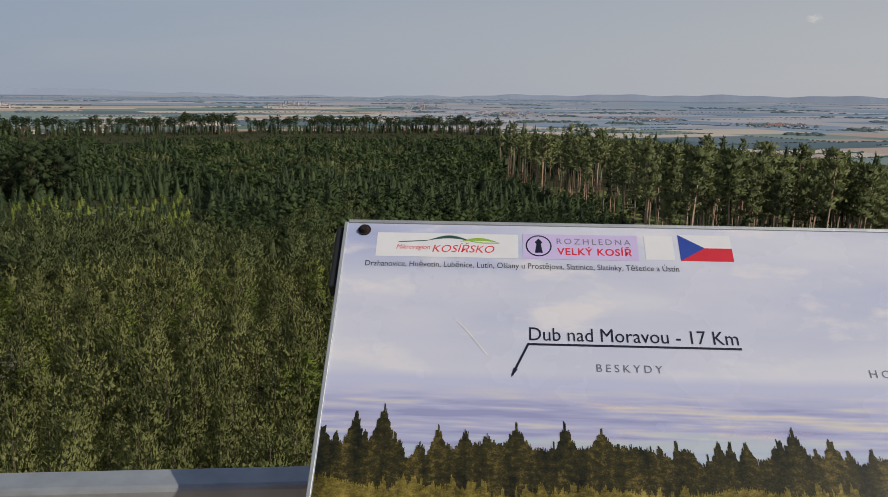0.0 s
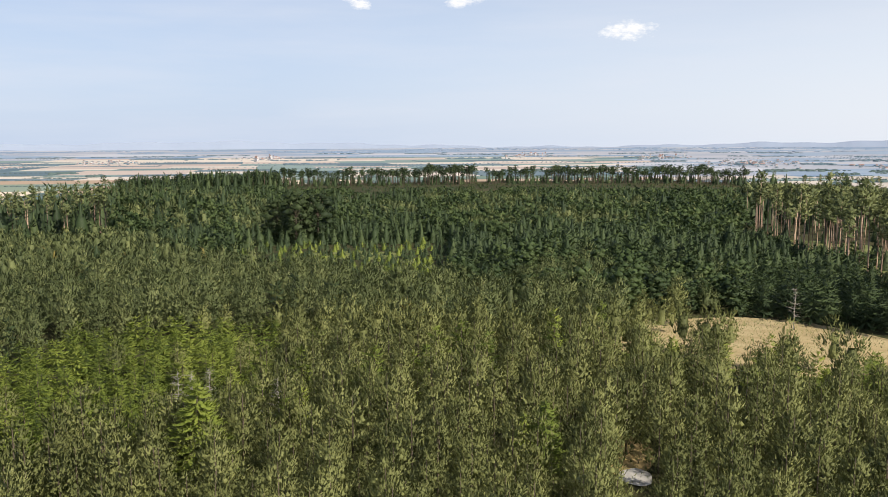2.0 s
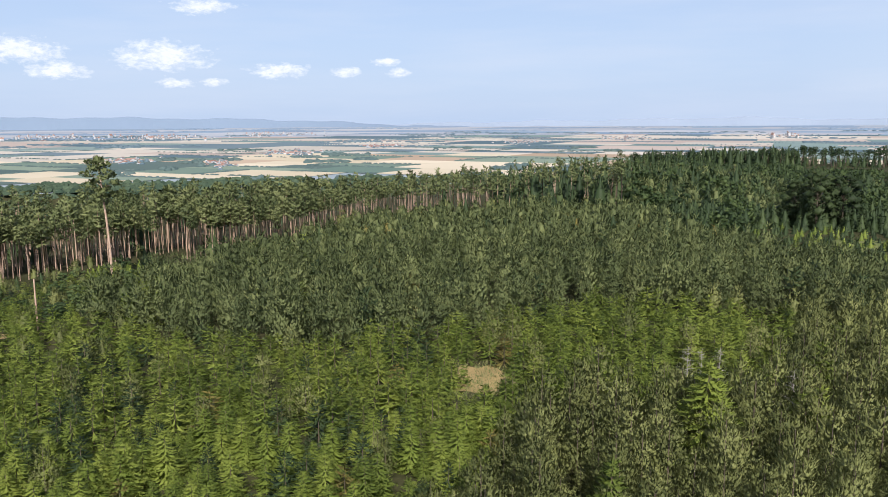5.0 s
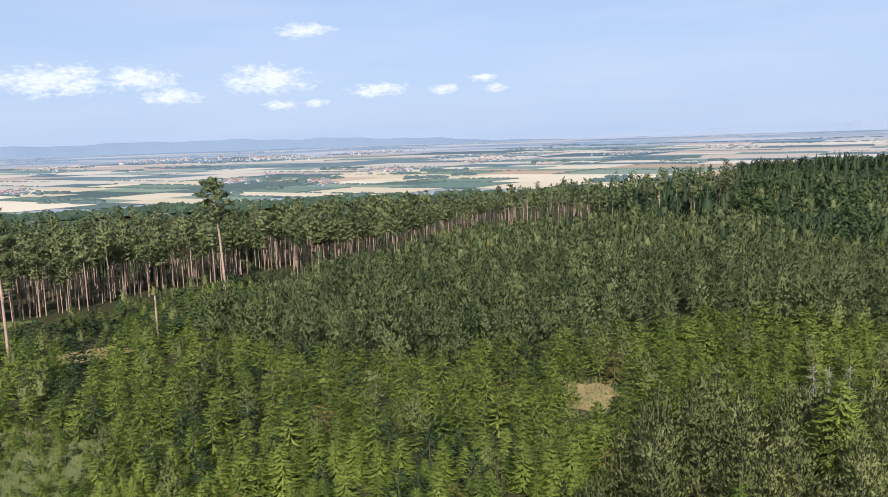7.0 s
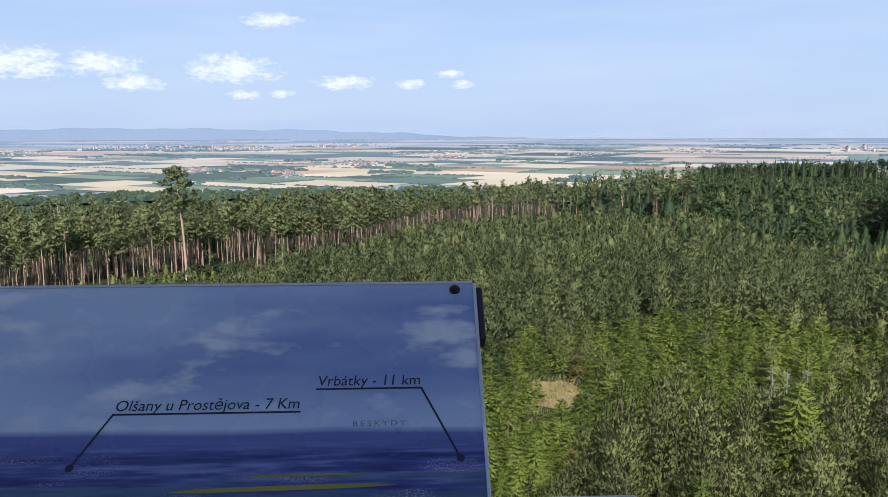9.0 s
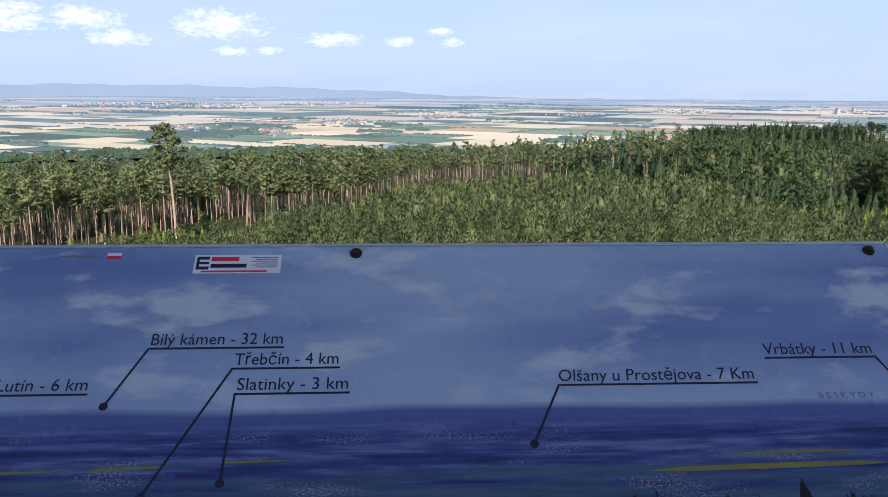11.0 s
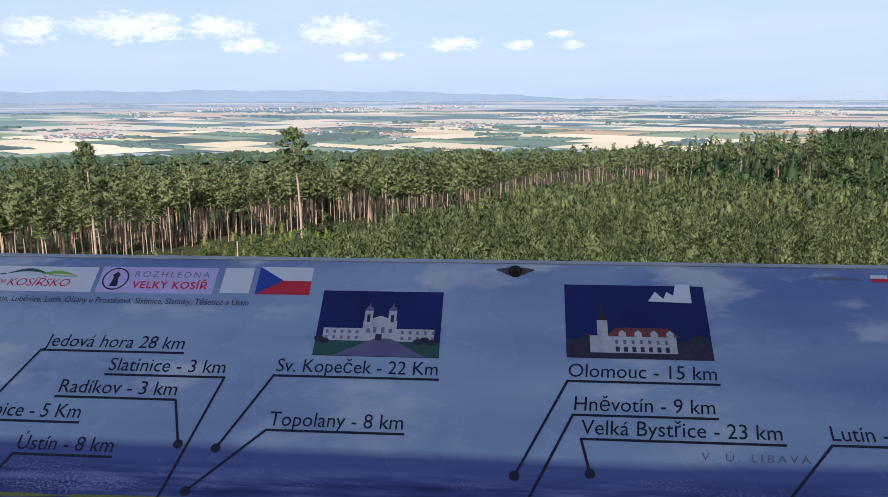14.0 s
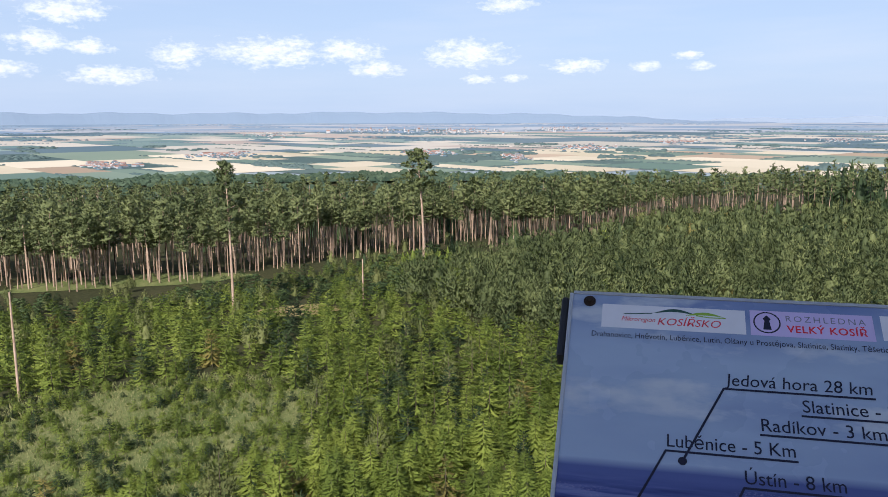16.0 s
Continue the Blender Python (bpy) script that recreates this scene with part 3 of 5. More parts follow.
def young_pine(seed, n, full=False):
    """A bushy young Scots pine, 6.5 m: whorls of rising boughs, each ending in upright candle shoots."""
    g = np.random.default_rng(seed)
    h = 6.5
    plump = 0.36 + 0.22 * g.random()

    def profile(k):
        return 1.85 * np.clip(1.02 - k, 0, 1) ** plump * np.clip(0.5 + k * 2.2, 0, 1)

    grow = (700 / n) ** 0.36
    low = 0.08 if n > 400 or full else 0.30
    tiers = 10 if n > 1000 else 9 if n > 400 else 7 if n > 220 else 5 if n > 100 else 3
    arms = 8 if n > 1000 else 6 if n > 400 else 5 if n > 100 else 4
    mids, sizes = [], []
    for i in range(tiers):
        k = low + (0.95 - low) * (i + 0.1 + 0.6 * g.random()) / tiers
        ring = arms if k < 0.8 else 3
        for j in range(ring):
            a = (j + 0.5 * (i % 2) + 0.28 * g.standard_normal()) * 2 * math.pi / ring
            out = float(profile(k)) * (0.55 + 0.65 * g.random())
            mids.append((0.72 * out * math.cos(a), 0.72 * out * math.sin(a), h * k + 0.28 * out + 0.15 * g.standard_normal()))
            sizes.append((0.25 * out + 0.10) * (0.8 + 0.4 * g.random()))
    mids.append((0, 0, h * 0.93))
    sizes.append(0.18)
    mids, sizes = np.array(mids), np.array(sizes)
    lumps = [lump_at(m, (z * 0.40, z * 0.40, z * 0.46), g) for m, z in zip(mids, sizes)]
    if n <= 400:
        lumps.append(core(h, low, profile, 0.36, g, 6, 4, 0.68) if n > 100 else core(h, low, profile, 0.44, g, 6, 4, 0.8))
    pick = g.choice(len(mids), n, p=(sizes ** 1.3) / (sizes ** 1.3).sum())
    q = unit(g.standard_normal((n, 3)) + [0, 0, 0.45]) * (0.55 + 0.75 * g.random((n, 1)))
    base = mids[pick] + q * sizes[pick][:, None] * np.array([1.05, 1.05, 0.9])
    radial = unit(mids[pick] * [1, 1, 0] + 1e-6)
    way = unit(0.42 * q + 0.36 * radial + [0, 0, 0.95] + 0.28 * g.standard_normal((n, 3)))
    rise = np.clip((mids[pick][:, 2:] / h - 0.35) * 1.3, 0, 0.8)
    out = unit(0.55 * q + 0.75 * radial + np.array([0, 0, 0.40]) + rise * np.array([0, 0, 1.0]))
    crown = blades(base, way, (0.25 + 0.24 * g.random(n)) * grow, (0.076 + 0.045 * g.random(n)) * grow, g, out)
    return join([crown, leader(h, g)]), join(lumps), tube([(0, 0, -0.3), (0.02, 0, h * 0.4), (0, 0, h * 0.95)], [0.09, 0.06, 0.015], 5)


def young_spruce(seed, n):
    """A young spruce, 4.5 m: tiers of flat spreading sprays, lifted at the tips, round a thin leader."""
    g = np.random.default_rng(seed)
    h = 4.5
    slim = 0.72 + 0.25 * g.random()

    def profile(k):
        return 1.9 * np.clip(1.01 - k, 0, 1) ** slim

    tiers = 17 if n > 1100 else 11 if n > 500 else 9 if n > 150 else 6 if n > 100 else 5
    arms = 11 if n > 1100 else 8 if n > 500 else 6 if n > 100 else 4
    fins, tips = [], []
    for i in range(tiers):
        for j in range(arms):
            k = min(0.95, 0.03 + 0.91 * (i + 0.95 * g.random()) / tiers)
            a = (j + 0.5 * (i % 2) + 0.3 * g.standard_normal()) * 2 * math.pi / arms
            out = float(profile(k)) * (0.62 + 0.6 * g.random()) + 0.08
            c, sn = math.cos(a), math.sin(a)
            wide = max(0.07, out * 0.17)
            z = h * k + 0.2
            drop = 0.06 + 0.26 * (1 - k) + 0.08 * g.standard_normal()
            mid_z, tip_z = z - drop * 0.75 * out, z - drop * out + 0.05 * out
            p = np.array([(0, 0, z), (0.55 * out * c - wide * sn * 0.5, 0.55 * out * sn + wide * c * 0.5, mid_z - 0.07), (0.92 * out * c, 0.92 * out * sn, tip_z), (0.55 * out * c + wide * sn * 0.5, 0.55 * out * sn - wide * c * 0.5, mid_z - 0.07), (0.55 * out * c, 0.55 * out * sn, mid_z + 0.05)])
            way = np.array([0.6 * c, 0.6 * sn, 0.75])
            fins.append((p, np.array([(0, 4, 1), (4, 2, 1), (0, 3, 4), (4, 3, 2)] if n > 700 else [(0, 2, 1), (0, 3, 2)]), unit(np.array([way + (-0.4 * sn * e, 0.4 * c * e, 0) for e in (0, 1, 0, -1, 0)]))))
            tips.append((a, out, z, k, drop))
    tips = np.array(tips)
    if n < 100:
        fins = [core(h, 0.03, profile, 0.60, g, 6, 5)]
    pick = tips[g.choice(len(tips), n, p=tips[:, 1] / tips[:, 1].sum())]
    along = 0.30 + 0.70 * g.random(n) ** 0.65
    spray = g.standard_normal(n)
    a = pick[:, 0] + 0.13 * spray / (0.35 + along)
    out = pick[:, 1] * along
    base = np.stack([out * np.cos(a), out * np.sin(a), pick[:, 2] - pick[:, 4] * out + 0.04], 1)
    fan = pick[:, 0] + 0.75 * np.sign(spray) * (1.15 - along) + 0.35 * g.standard_normal(n)
    way = unit(np.stack([np.cos(fan), np.sin(fan), 0.5 + 0.45 * g.standard_normal(n)], 1))
    scale = (900 / n) ** 0.40
    rise = 0.55 + 0.5 * pick[:, 3]
    toward = np.stack([0.75 * np.cos(fan), 0.75 * np.sin(fan), rise], 1)
    crown = blades(base, way, (0.19 + 0.19 * g.random(n)) * scale, (0.070 + 0.042 * g.random(n)) * scale, g, toward)
    return join([crown, leader(h, g, 0.09)]), join(fins), tube([(0, 0, -0.3), (0, 0, h * 0.9)], [0.08, 0.015], 5)


def old_pine(seed, n):
    """A tall Scots pine, 16 m: a long bare trunk, a few dead stubs, and an uneven crown in clumps."""
    g = np.random.default_rng(seed)
    h = 16.0
    bare = 0.57 + 0.18 * g.random()
    lean = 0.45 * g.standard_normal(2)
    stem = [(lean[0] * k * k, lean[1] * k * k, h * k) for k in (-0.02, 0.25, 0.5, 0.75, 0.97)]
    far = n < 400
    if far:
        stem = stem[::2]
    trunk = [tube(stem, [0.16, 0.12, 0.03] if far else [0.16, 0.14, 0.115, 0.08, 0.03], 4 if far else 6)]
    pieces, lumps = [], []
    clumps = (7 if n < 100 else 12) if far else 19
    for c in range(clumps):
        k = bare + (1.0 - bare) * (c + 0.7 * g.random()) / clumps
        t = (k - bare) / (1 - bare)
        reach_out = (0.25 + 1.25 * math.sin(math.pi * (0.14 + 0.80 * t)) * (0.45 + 0.75 * g.random())) * (1 - 0.35 * t)
        a = c * 2.4 + g.random()
        mid = np.array([lean[0] * k * k + reach_out * math.cos(a), lean[1] * k * k + reach_out * math.sin(a), h * min(k, 0.97) + 0.15 * reach_out])
        if not far:
            trunk.append(stick((lean[0] * k * k, lean[1] * k * k, h * k - 0.3 * reach_out), mid, 0.05, 0.02))
        m = max(6, n // clumps)
        q = unit(g.standard_normal((m, 3)) + [0, 0, 0.2]) * (0.7 + 0.4 * g.random((m, 1)))
        size = (0.42 + 0.30 * g.random()) * (1.15 - 0.35 * t) * (1.2 if far else 1.0)
        base = mid + q * size * np.array([1.05, 1.05, 0.62])
        lumps.append(lump_at(mid, (0.78 * size, 0.78 * size, 0.46 * size), g, 0.6))
        radial = unit(mid * [1, 1, 0] + 1e-6)
        way = unit(q * [1, 1, 0.8] + [0, 0, 0.5] + 0.4 * g.standard_normal((m, 3)))
        scale = (1000 / n) ** 0.32
        pieces.append(blades(base, way, (0.30 + 0.22 * g.random(m)) * scale, (0.19 + 0.10 * g.random(m)) * scale, g, q + 0.35 * radial + [0, 0, 0.5]))
    for _ in range(0 if far else 4):
        k, a, l = bare * (0.55 + 0.45 * g.random()), g.random() * 6.28, 0.5 + 0.8 * g.random()
        trunk.append(stick((lean[0] * k * k, lean[1] * k * k, h * k), (lean[0] * k * k + l * math.cos(a), lean[1] * k * k + l * math.sin(a), h * k + 0.1), 0.03, 0.008))
    return join(pieces), join(lumps), join(trunk)


def broadleaf(seed, n):
    """A round-headed broadleaved tree, 9 m: limbs and heaped clumps of leaves."""
    g = np.random.default_rng(seed)
    h = 9.0
    trunk = [tube([(0, 0, -0.3), (0.1, 0, h * 0.3), (0, 0.1, h * 0.62)], [0.2, 0.16, 0.08], 6)]
    pieces, lumps = [], []
    clumps = 26 if n > 100 else 10
    for c in range(clumps):
        k = 0.20 + 0.74 * (c + g.random()) / clumps
        ro = 2.5 * math.sqrt(max(0.03, 1 - ((k - 0.5) / 0.5) ** 2)) * (0.5 + 0.6 * g.random())
        a = c * 2.4 + 0.5 * g.random()
        mid = np.array([ro * math.cos(a), ro * math.sin(a), h * k])
        trunk.append(stick((0, 0, h * min(k, 0.6) * 0.8), mid, 0.05, 0.015))
        m = max(5, n // clumps)
        size = 0.65 + 0.5 * g.random()
        q = unit(g.standard_normal((m, 3)) + [0, 0, 0.2]) * (0.75 + 0.4 * g.random((m, 1)))
        base = mid + q * size * np.array([1, 1, 0.8])
        lumps.append(lump_at(mid, (0.85 * size, 0.85 * size, 0.68 * size), g))
        radial = unit(mid * [1, 1, 0] + 1e-6)
        way = unit(q + [0, 0, 0.2] + 0.7 * g.standard_normal((m, 3)))
        scale = (1200 / n) ** 0.36
        pieces.append(blades(base, way, (0.26 + 0.16 * g.random(m)) * scale, (0.24 + 0.12 * g.random(m)) * scale, g, q + 0.35 * radial + [0, 0, 0.3]))
    return join(pieces), join(lumps), join(trunk)


KINDS = {"pine": (young_pine, PINE, BARK_DARK, 6.5), "spruce": (young_spruce, SPRUCE, BARK_DARK, 4.5), "dark": (young_spruce, SPRUCE_DARK, BARK_DARK, 4.5),
         "old": (old_pine, PINE_OLD, BARK_PINE, 16.0), "leaf": (broadleaf, LEAF, BARK_DARK, 9.0), "russet": (young_spruce, RUSSET, BARK_DARK, 4.5), "stand": (young_pine, PINE_STAND, BARK_DARK, 6.5),
         "belt": (old_pine, SPRUCE_DARK, BARK_DARK, 16.0), "oak": (broadleaf, LEAF_DARK, BARK_DARK, 9.0)}

# edges of the stands, as distances over bearings
FRONT_T = [-5, 6, 20, 30, 38, 46, 54, 62, 70, 77]
FRONT_R = [reach(t, e, 2.5) for t, e in zip(FRONT_T, (-12.8, -12.8, -12.9, -11.9, -12.1, -13.6, -14.7, -14.6, -13.4, -11.7))]
BACK_T = [2, 10, 17, 27, 34, 38, 46, 54, 62, 68, 73, 77]
BACK_R = [reach(t, e, 7.2) for t, e in zip(BACK_T, (-9.0, -8.6, -8.3, -7.4, -6.2, -5.15, -5.3, -5.75, -7.2, -8.1, -9.6, -11.0))]
WOOD_T = [38, 44, 51, 57, 62, 68.5, 74, 83, 90, 96, 100, 112]
WOOD_R = [reach(t, e, 0.0) for t, e in zip(WOOD_T, (-5.0, -5.3, -5.9, -6.7, -7.6, -8.7, -9.4, -10.4, -10.9, -11.0, -10.5, -9.8))]


def in_clearing(turn, r):
    return any(((turn - ct) * math.pi / 180 * r / cw) ** 2 + ((r - cr) / cd) ** 2 < 1 for ct, cr, cw, cd in CLEARINGS)


def stand_at(turn, r, p, q):
    """What grows at a place: kind, height, or None. p, q: two random numbers."""
    if in_clearing(turn, r):
        return None
    thin = (p * 37.3 + q * 11.7) % 1
    x, y = spot(turn, r)
    patchy = noise.noise((x / 38, y / 38, 1.7)) + 0.5 * noise.noise((x / 13, y / 13, 4.2)) + 0.35 * (p - 0.5)
    swell = 1.0 + 0.35 * noise.noise((x / 26, y / 26, 8.1))
    front, back = np.interp(turn, FRONT_T, FRONT_R), np.interp(turn, BACK_T, BACK_R)
    wood = np.interp(turn, WOOD_T, WOOD_R)
    wood = min(wood, back + np.interp(turn, [38, 62, 68, 72], [7, 9, 30, 400]))
    if r > rim(turn):
        return None
    if turn < 3 and r > 99:
        if -16.5 < turn < 2.5 and r < 134:
            return ("pine", 3.5 + 4.0 * q) if p < (0.45 if turn > -1.5 else 0.3 if r < 110 else 0.05) else ("spruce", 1.8 + 2.5 * q) if p > 0.8 and r < 111 else None
    if r < front:
        edge = 51 + 4 * math.sin(r * 0.2) + 3 * (p - 0.5)
        if turn > edge:
            if turn > 81 + 3 * q and 58 < r < 90:
                return ("spruce", 0.5 + 1.5 * q * q) if p < 0.62 else None
            if p < 0.02:
                return ("russet", 3 + 1.5 * q)
            if p < 0.08:
                return ("pine", 3.6 + 1.5 * q)
            if p < 0.19:
                return ("dark", 2.2 + 2.4 * q)
            return ("spruce", 2.0 + 2.5 * q)
        if 27 < turn and r > front - 44 + 6 * math.sin(turn * 0.5):
            return ("spruce", 3.0 + 1.6 * q) if p < 0.93 else ("pine", 5 + q)
        if turn < 3 and r > 90:
            return ("spruce", 3 + 2.0 * q) if p < 0.6 else ("pine", 5 + 2 * q)
        if p < 0.045:
            return ("spruce", 5.0 + 1.8 * q)
        return ("pine", 4.4 + 3.3 * q)
    if 2 < turn < 77 and r < back:
        if turn > 60 and p < 0.08:
            return ("spruce", 5 + 2 * q)
        if thin > 0.74 and r > front + 4:
            return None
        return ("stand", 4.9 + 3.6 * q) if p > 0.05 else ("dark", 6.2 + 1.8 * q) if p > 0.015 else ("russet", 5.5 + q)
    if turn >= 70 and r < wood - 4:
        low = np.interp(turn, [70, 76, 84, 95], [0.85, 0.66, 0.58, 0.5])
        if r > wood - 16 and p < 0.7:
            return None
        if p < 0.35:
            return ("spruce", (3.5 + 2.0 * q) * low)
        return ("leaf", (3.2 + 2.2 * q) * low) if p < 0.66 else ("dark", (3 + 3.5 * q * q) * low) if p < 0.80 else ("pine", (4.2 + 2.2 * q) * low)
    if turn >= 38:
        if r < wood:
            return ("pine", 6.3 + 1.5 * q) if turn < 58 and p < 0.6 and r < back + 12 else None
        if thin > np.interp(r - wood, [0, 14, 26, 60], [0.9, 0.7, 0.46, 0.22]):
            return None
        if turn < 47 and p < 0.5:
            return ("dark", 12 + 3 * q)
        return ("old", (12.0 if turn < 70 else 10.2) + 5.6 * q * q + 0.6 * p) if p < 0.98 else ("dark", 8 + 4 * q)
    if turn < -4.5:
        near = np.interp(turn, [-40, -30, -20, -15.5, -14.5, -12.5, -8, -4.5], [150, 140, 128, 118, 150, 185, 215, 250])
        sight = np.interp(turn, [-30, -20, -12, -4.5], [0.072, 0.060, 0.049, 0.046]) - (0.012 if thin > 0.9 else -0.004 * q)
        cap = EYE - sight * r - float(land(turn, r))
        if r >= 330:
            return None if cap < 3 or p > 0.8 else ("dark" if p < 0.35 else "old", min(cap, 9 + 6 * q))
        if r > near:
            return ("old", min(cap, 13.5 + 11 * q)) if p < 0.28 else ("dark", 3 + 3 * q) if p < (0.50 if r < near + 18 else 0.36) else ("leaf", 3 + 2 * q) if p < (0.62 if r < near + 18 else 0.40) else None
        if r < near:
            return ("dark", 5.0 + 2.2 * q) if r > 134 else ("pine", 5.5 + 2 * q)
    if r < 250 and 15 < turn < 30:
        return ("dark" if p < 0.72 else "spruce", 1.5 + 1.0 * q) if r < 236 else ("dark", 4.5 + 2 * q)
    if r < 260:
        h = (4.6 + 3.6 * q) * swell
        return ("dark", h) if patchy < 0.02 else ("leaf", h * 1.05) if patchy < 0.36 else ("stand", h)
    if r < 430:
        h = np.interp(turn, [-5, 8, 22, 27, 34], [8.0, 7.0, 5.5, 6.5, 10.0]) * swell
        return ("leaf", h - 2.0 + 5 * q * q) if patchy < -0.12 else ("dark", h - 2 + 5 * q * q) if patchy < 0.22 else ("stand", h - 1 + 3 * q)
    if r < 735:
        cap = 40 if turn > 33 else max(2.0, EYE - (0.060 if 19.6 < turn < 22.3 or 12.0 < turn < 13.8 else 0.055 if turn < 27 else 0.050) * r + float(fall(turn)) * (r - 60))
        return ("dark", min(cap, (6 + 5 * q) * swell)) if patchy < 0.1 else ("old", 8 + 5 * q) if p < 0.5 and cap > 12 else ("leaf", min(cap, (6 + 4 * q) * swell))
    if (12.4 + 0.5 * q < turn < 13.6 and p < 0.9) or (9.0 < turn < 9.6 and p < 0.6):
        return None
    skyline = noise.noise((turn * 0.9, 3.3, 0.0)) + 0.5 * noise.noise((turn * 3.1, 7.7, 0.0))
    if turn < 27:
        return ("belt", (9.5 + 6.0 * q) * (1 + 0.35 * skyline)) if p < 0.62 else ("dark", 5.5 + 4 * q) if p < 0.8 else None
    return ("dark", (10 + 7 * q * q) * (1 + 0.25 * skyline)) if p < 0.7 else ("belt", 10 + 5 * q)


def plant():
    """Scatter the stands over a jittered polar grid, denser where they are near."""
    g = np.random.default_rng(21)
    out = []
    r = 37.0
    while r < 830:
        step = 2.75 if r < 105 else 3.0 if r < 150 else 3.3 if r < 260 else 5.0 if r < 430 else 10.5 if r < 735 else 6.0
        lo, hi = -36, 108
        count = int(math.radians(hi - lo) * r / step)
        for i in range(count):
            a = lo + (hi - lo) * (i + 0.9 * g.random()) / count
            rr = r + step * 0.9 * (g.random() - 0.5)
            p, q, s, t = g.random(4)
            if -16 > a and rr < 60 and a < -30:
                continue
            found = stand_at(a, rr, p, q)
            if found:
                out.append((found[0], found[1], a, rr, s, t))
                if (found[0] == "spruce" and rr < 84 and found[1] > 1.8 or found[0] == "pine" and rr < 74 and t < 0.4) and not in_clearing(a + 1.0, rr):
                    out.append((found[0], found[1] * (0.62 + 0.3 * t), a + math.degrees(step * (0.4 + 0.2 * q) / rr), rr + step * 0.9 * (s - 0.5), t, s))
                if found[0] == "old" and a > 44 and rr < 330 and q < 0.75:
                    out.append(("old", found[1] * (0.85 + 0.2 * t), a + math.degrees(step * (0.35 + 0.3 * q) / rr), rr + step * (s - 0.5), t, s))
        r += step * 0.92
    return out


TREES = plant()
shrubs = np.random.default_rng(33)
for _ in range(850):
    a, r, s, t, q = 81 + 25 * shrubs.random(), 56 + 36 * shrubs.random(), shrubs.random(), shrubs.random(), shrubs.random()
    TREES.append(("spruce" if q < 0.75 else "dark", 0.4 + 1.25 * shrubs.random() ** 2, a, max(r, 62.5), s, t))
LANDMARKS = [("old", 25.6, 73.0, reach(73.0, -10.3, 0), 0.3, 0.4), ("old", 23.4, 86.5, reach(86.5, -13.2, 0), 0.7, 0.9)]


def lod_of(r):
    return 0 if r < 50 else 1 if r < 98 else 2 if r < 175 else 3 if r < 300 else 4


COUNT = {"pine": (1700, 560, 240, 90, 36), "belt": (1200, 520, 320, 150, 60), "oak": (1200, 400, 180, 100, 34), "stand": (1200, 560, 260, 90, 36), "spruce": (1300, 500, 170, 80, 36), "dark": (800, 300, 130, 70, 26), "russet": (800, 240, 130, 80, 40),
         "old": (1200, 520, 320, 150, 50), "leaf": (1200, 400, 180, 100, 34)}
NAMES = {"belt": "skyline_pines", "oak": "dark_broadleaved_trees", "pine": "young_pines", "stand": "dense_young_pines", "spruce": "young_spruces", "dark": "dark_spruces", "russet": "browned_spruces", "old": "tall_pines", "leaf": "broadleaved_trees"}
LABELS = {"belt": "row of dark pines along the hill edge", "oak": "large dark broadleaved trees", "pine": "dense grey-green thicket of young Scots pines", "stand": "close stand of blue-green half-grown Scots pines", "spruce": "dense bright green thicket of young spruces", "dark": "stand of dark green spruces", "russet": "young spruces with browned needles",
          "old": "wood of tall pines with bare orange trunks", "leaf": "round-headed dark green broadleaved trees"}
CROWN_LABEL = {"oak": ("broadleaved_tree", "large round dark broadleaved tree", "tree"), "belt": ("skyline_pine", "dark pine on the hill edge", "pine"), "stand": ("half_grown_pine", "half-grown blue-green Scots pine", "pine"), "pine": ("young_pine", "young Scots pine with upright grey-green shoots", "pine"), "spruce": ("young_spruce", "young bright green spruce with tiered sprays", "spruce"),
               "old": ("tall_pine", "tall lone pine with bare orange trunk", "pine"), "leaf": ("broadleaved_tree", "round dark green broadleaved tree", "tree"), "dark": ("dark_spruce", "dark green spruce", "spruce"), "russet": ("browned_spruce", "young spruce with browned needles", "spruce")}


def tree_thing(kind, h, a, r, seed, n, turn, label="", spread=1.0):
    """One tree as a thing of its own, with trunk and crown."""
    make, leaf_mat, bark, size = KINDS[kind]
    crown, inner, trunk = make(seed, n)
    name, text, category = CROWN_LABEL[kind]
    top = tagged(new(name), label or text, category)
    mesh_object("trunk", trunk[0], trunk[1], [bark], smooth=True, parent=top, tone=np.zeros(len(trunk[0])))
    v, f, nrm = join([crown, inner])
    mesh_object("crown", v, f, [leaf_mat], tone=np.full(len(v), 0.0), smooth=True, parent=top, normals=nrm)
    place_tree(top, kind, h, a, r, turn, spread)
    return top


def tree_pose(kind, h, a, r, turn):
    x, y = spot(a, r)
    return pose(x, y, float(land(a, r)) - 0.05, 0, 0, turn * 360), h / KINDS[kind][3]


def place_tree(top, kind, h, a, r, turn, spread=1.0):
    m, s = tree_pose(kind, h, a, r, turn)
    wide = s ** 0.6 if kind in ("old", "leaf", "belt", "oak") else s ** 0.75
    top.matrix_basis = m @ Matrix.Diagonal((wide * spread, wide * spread, s, 1))


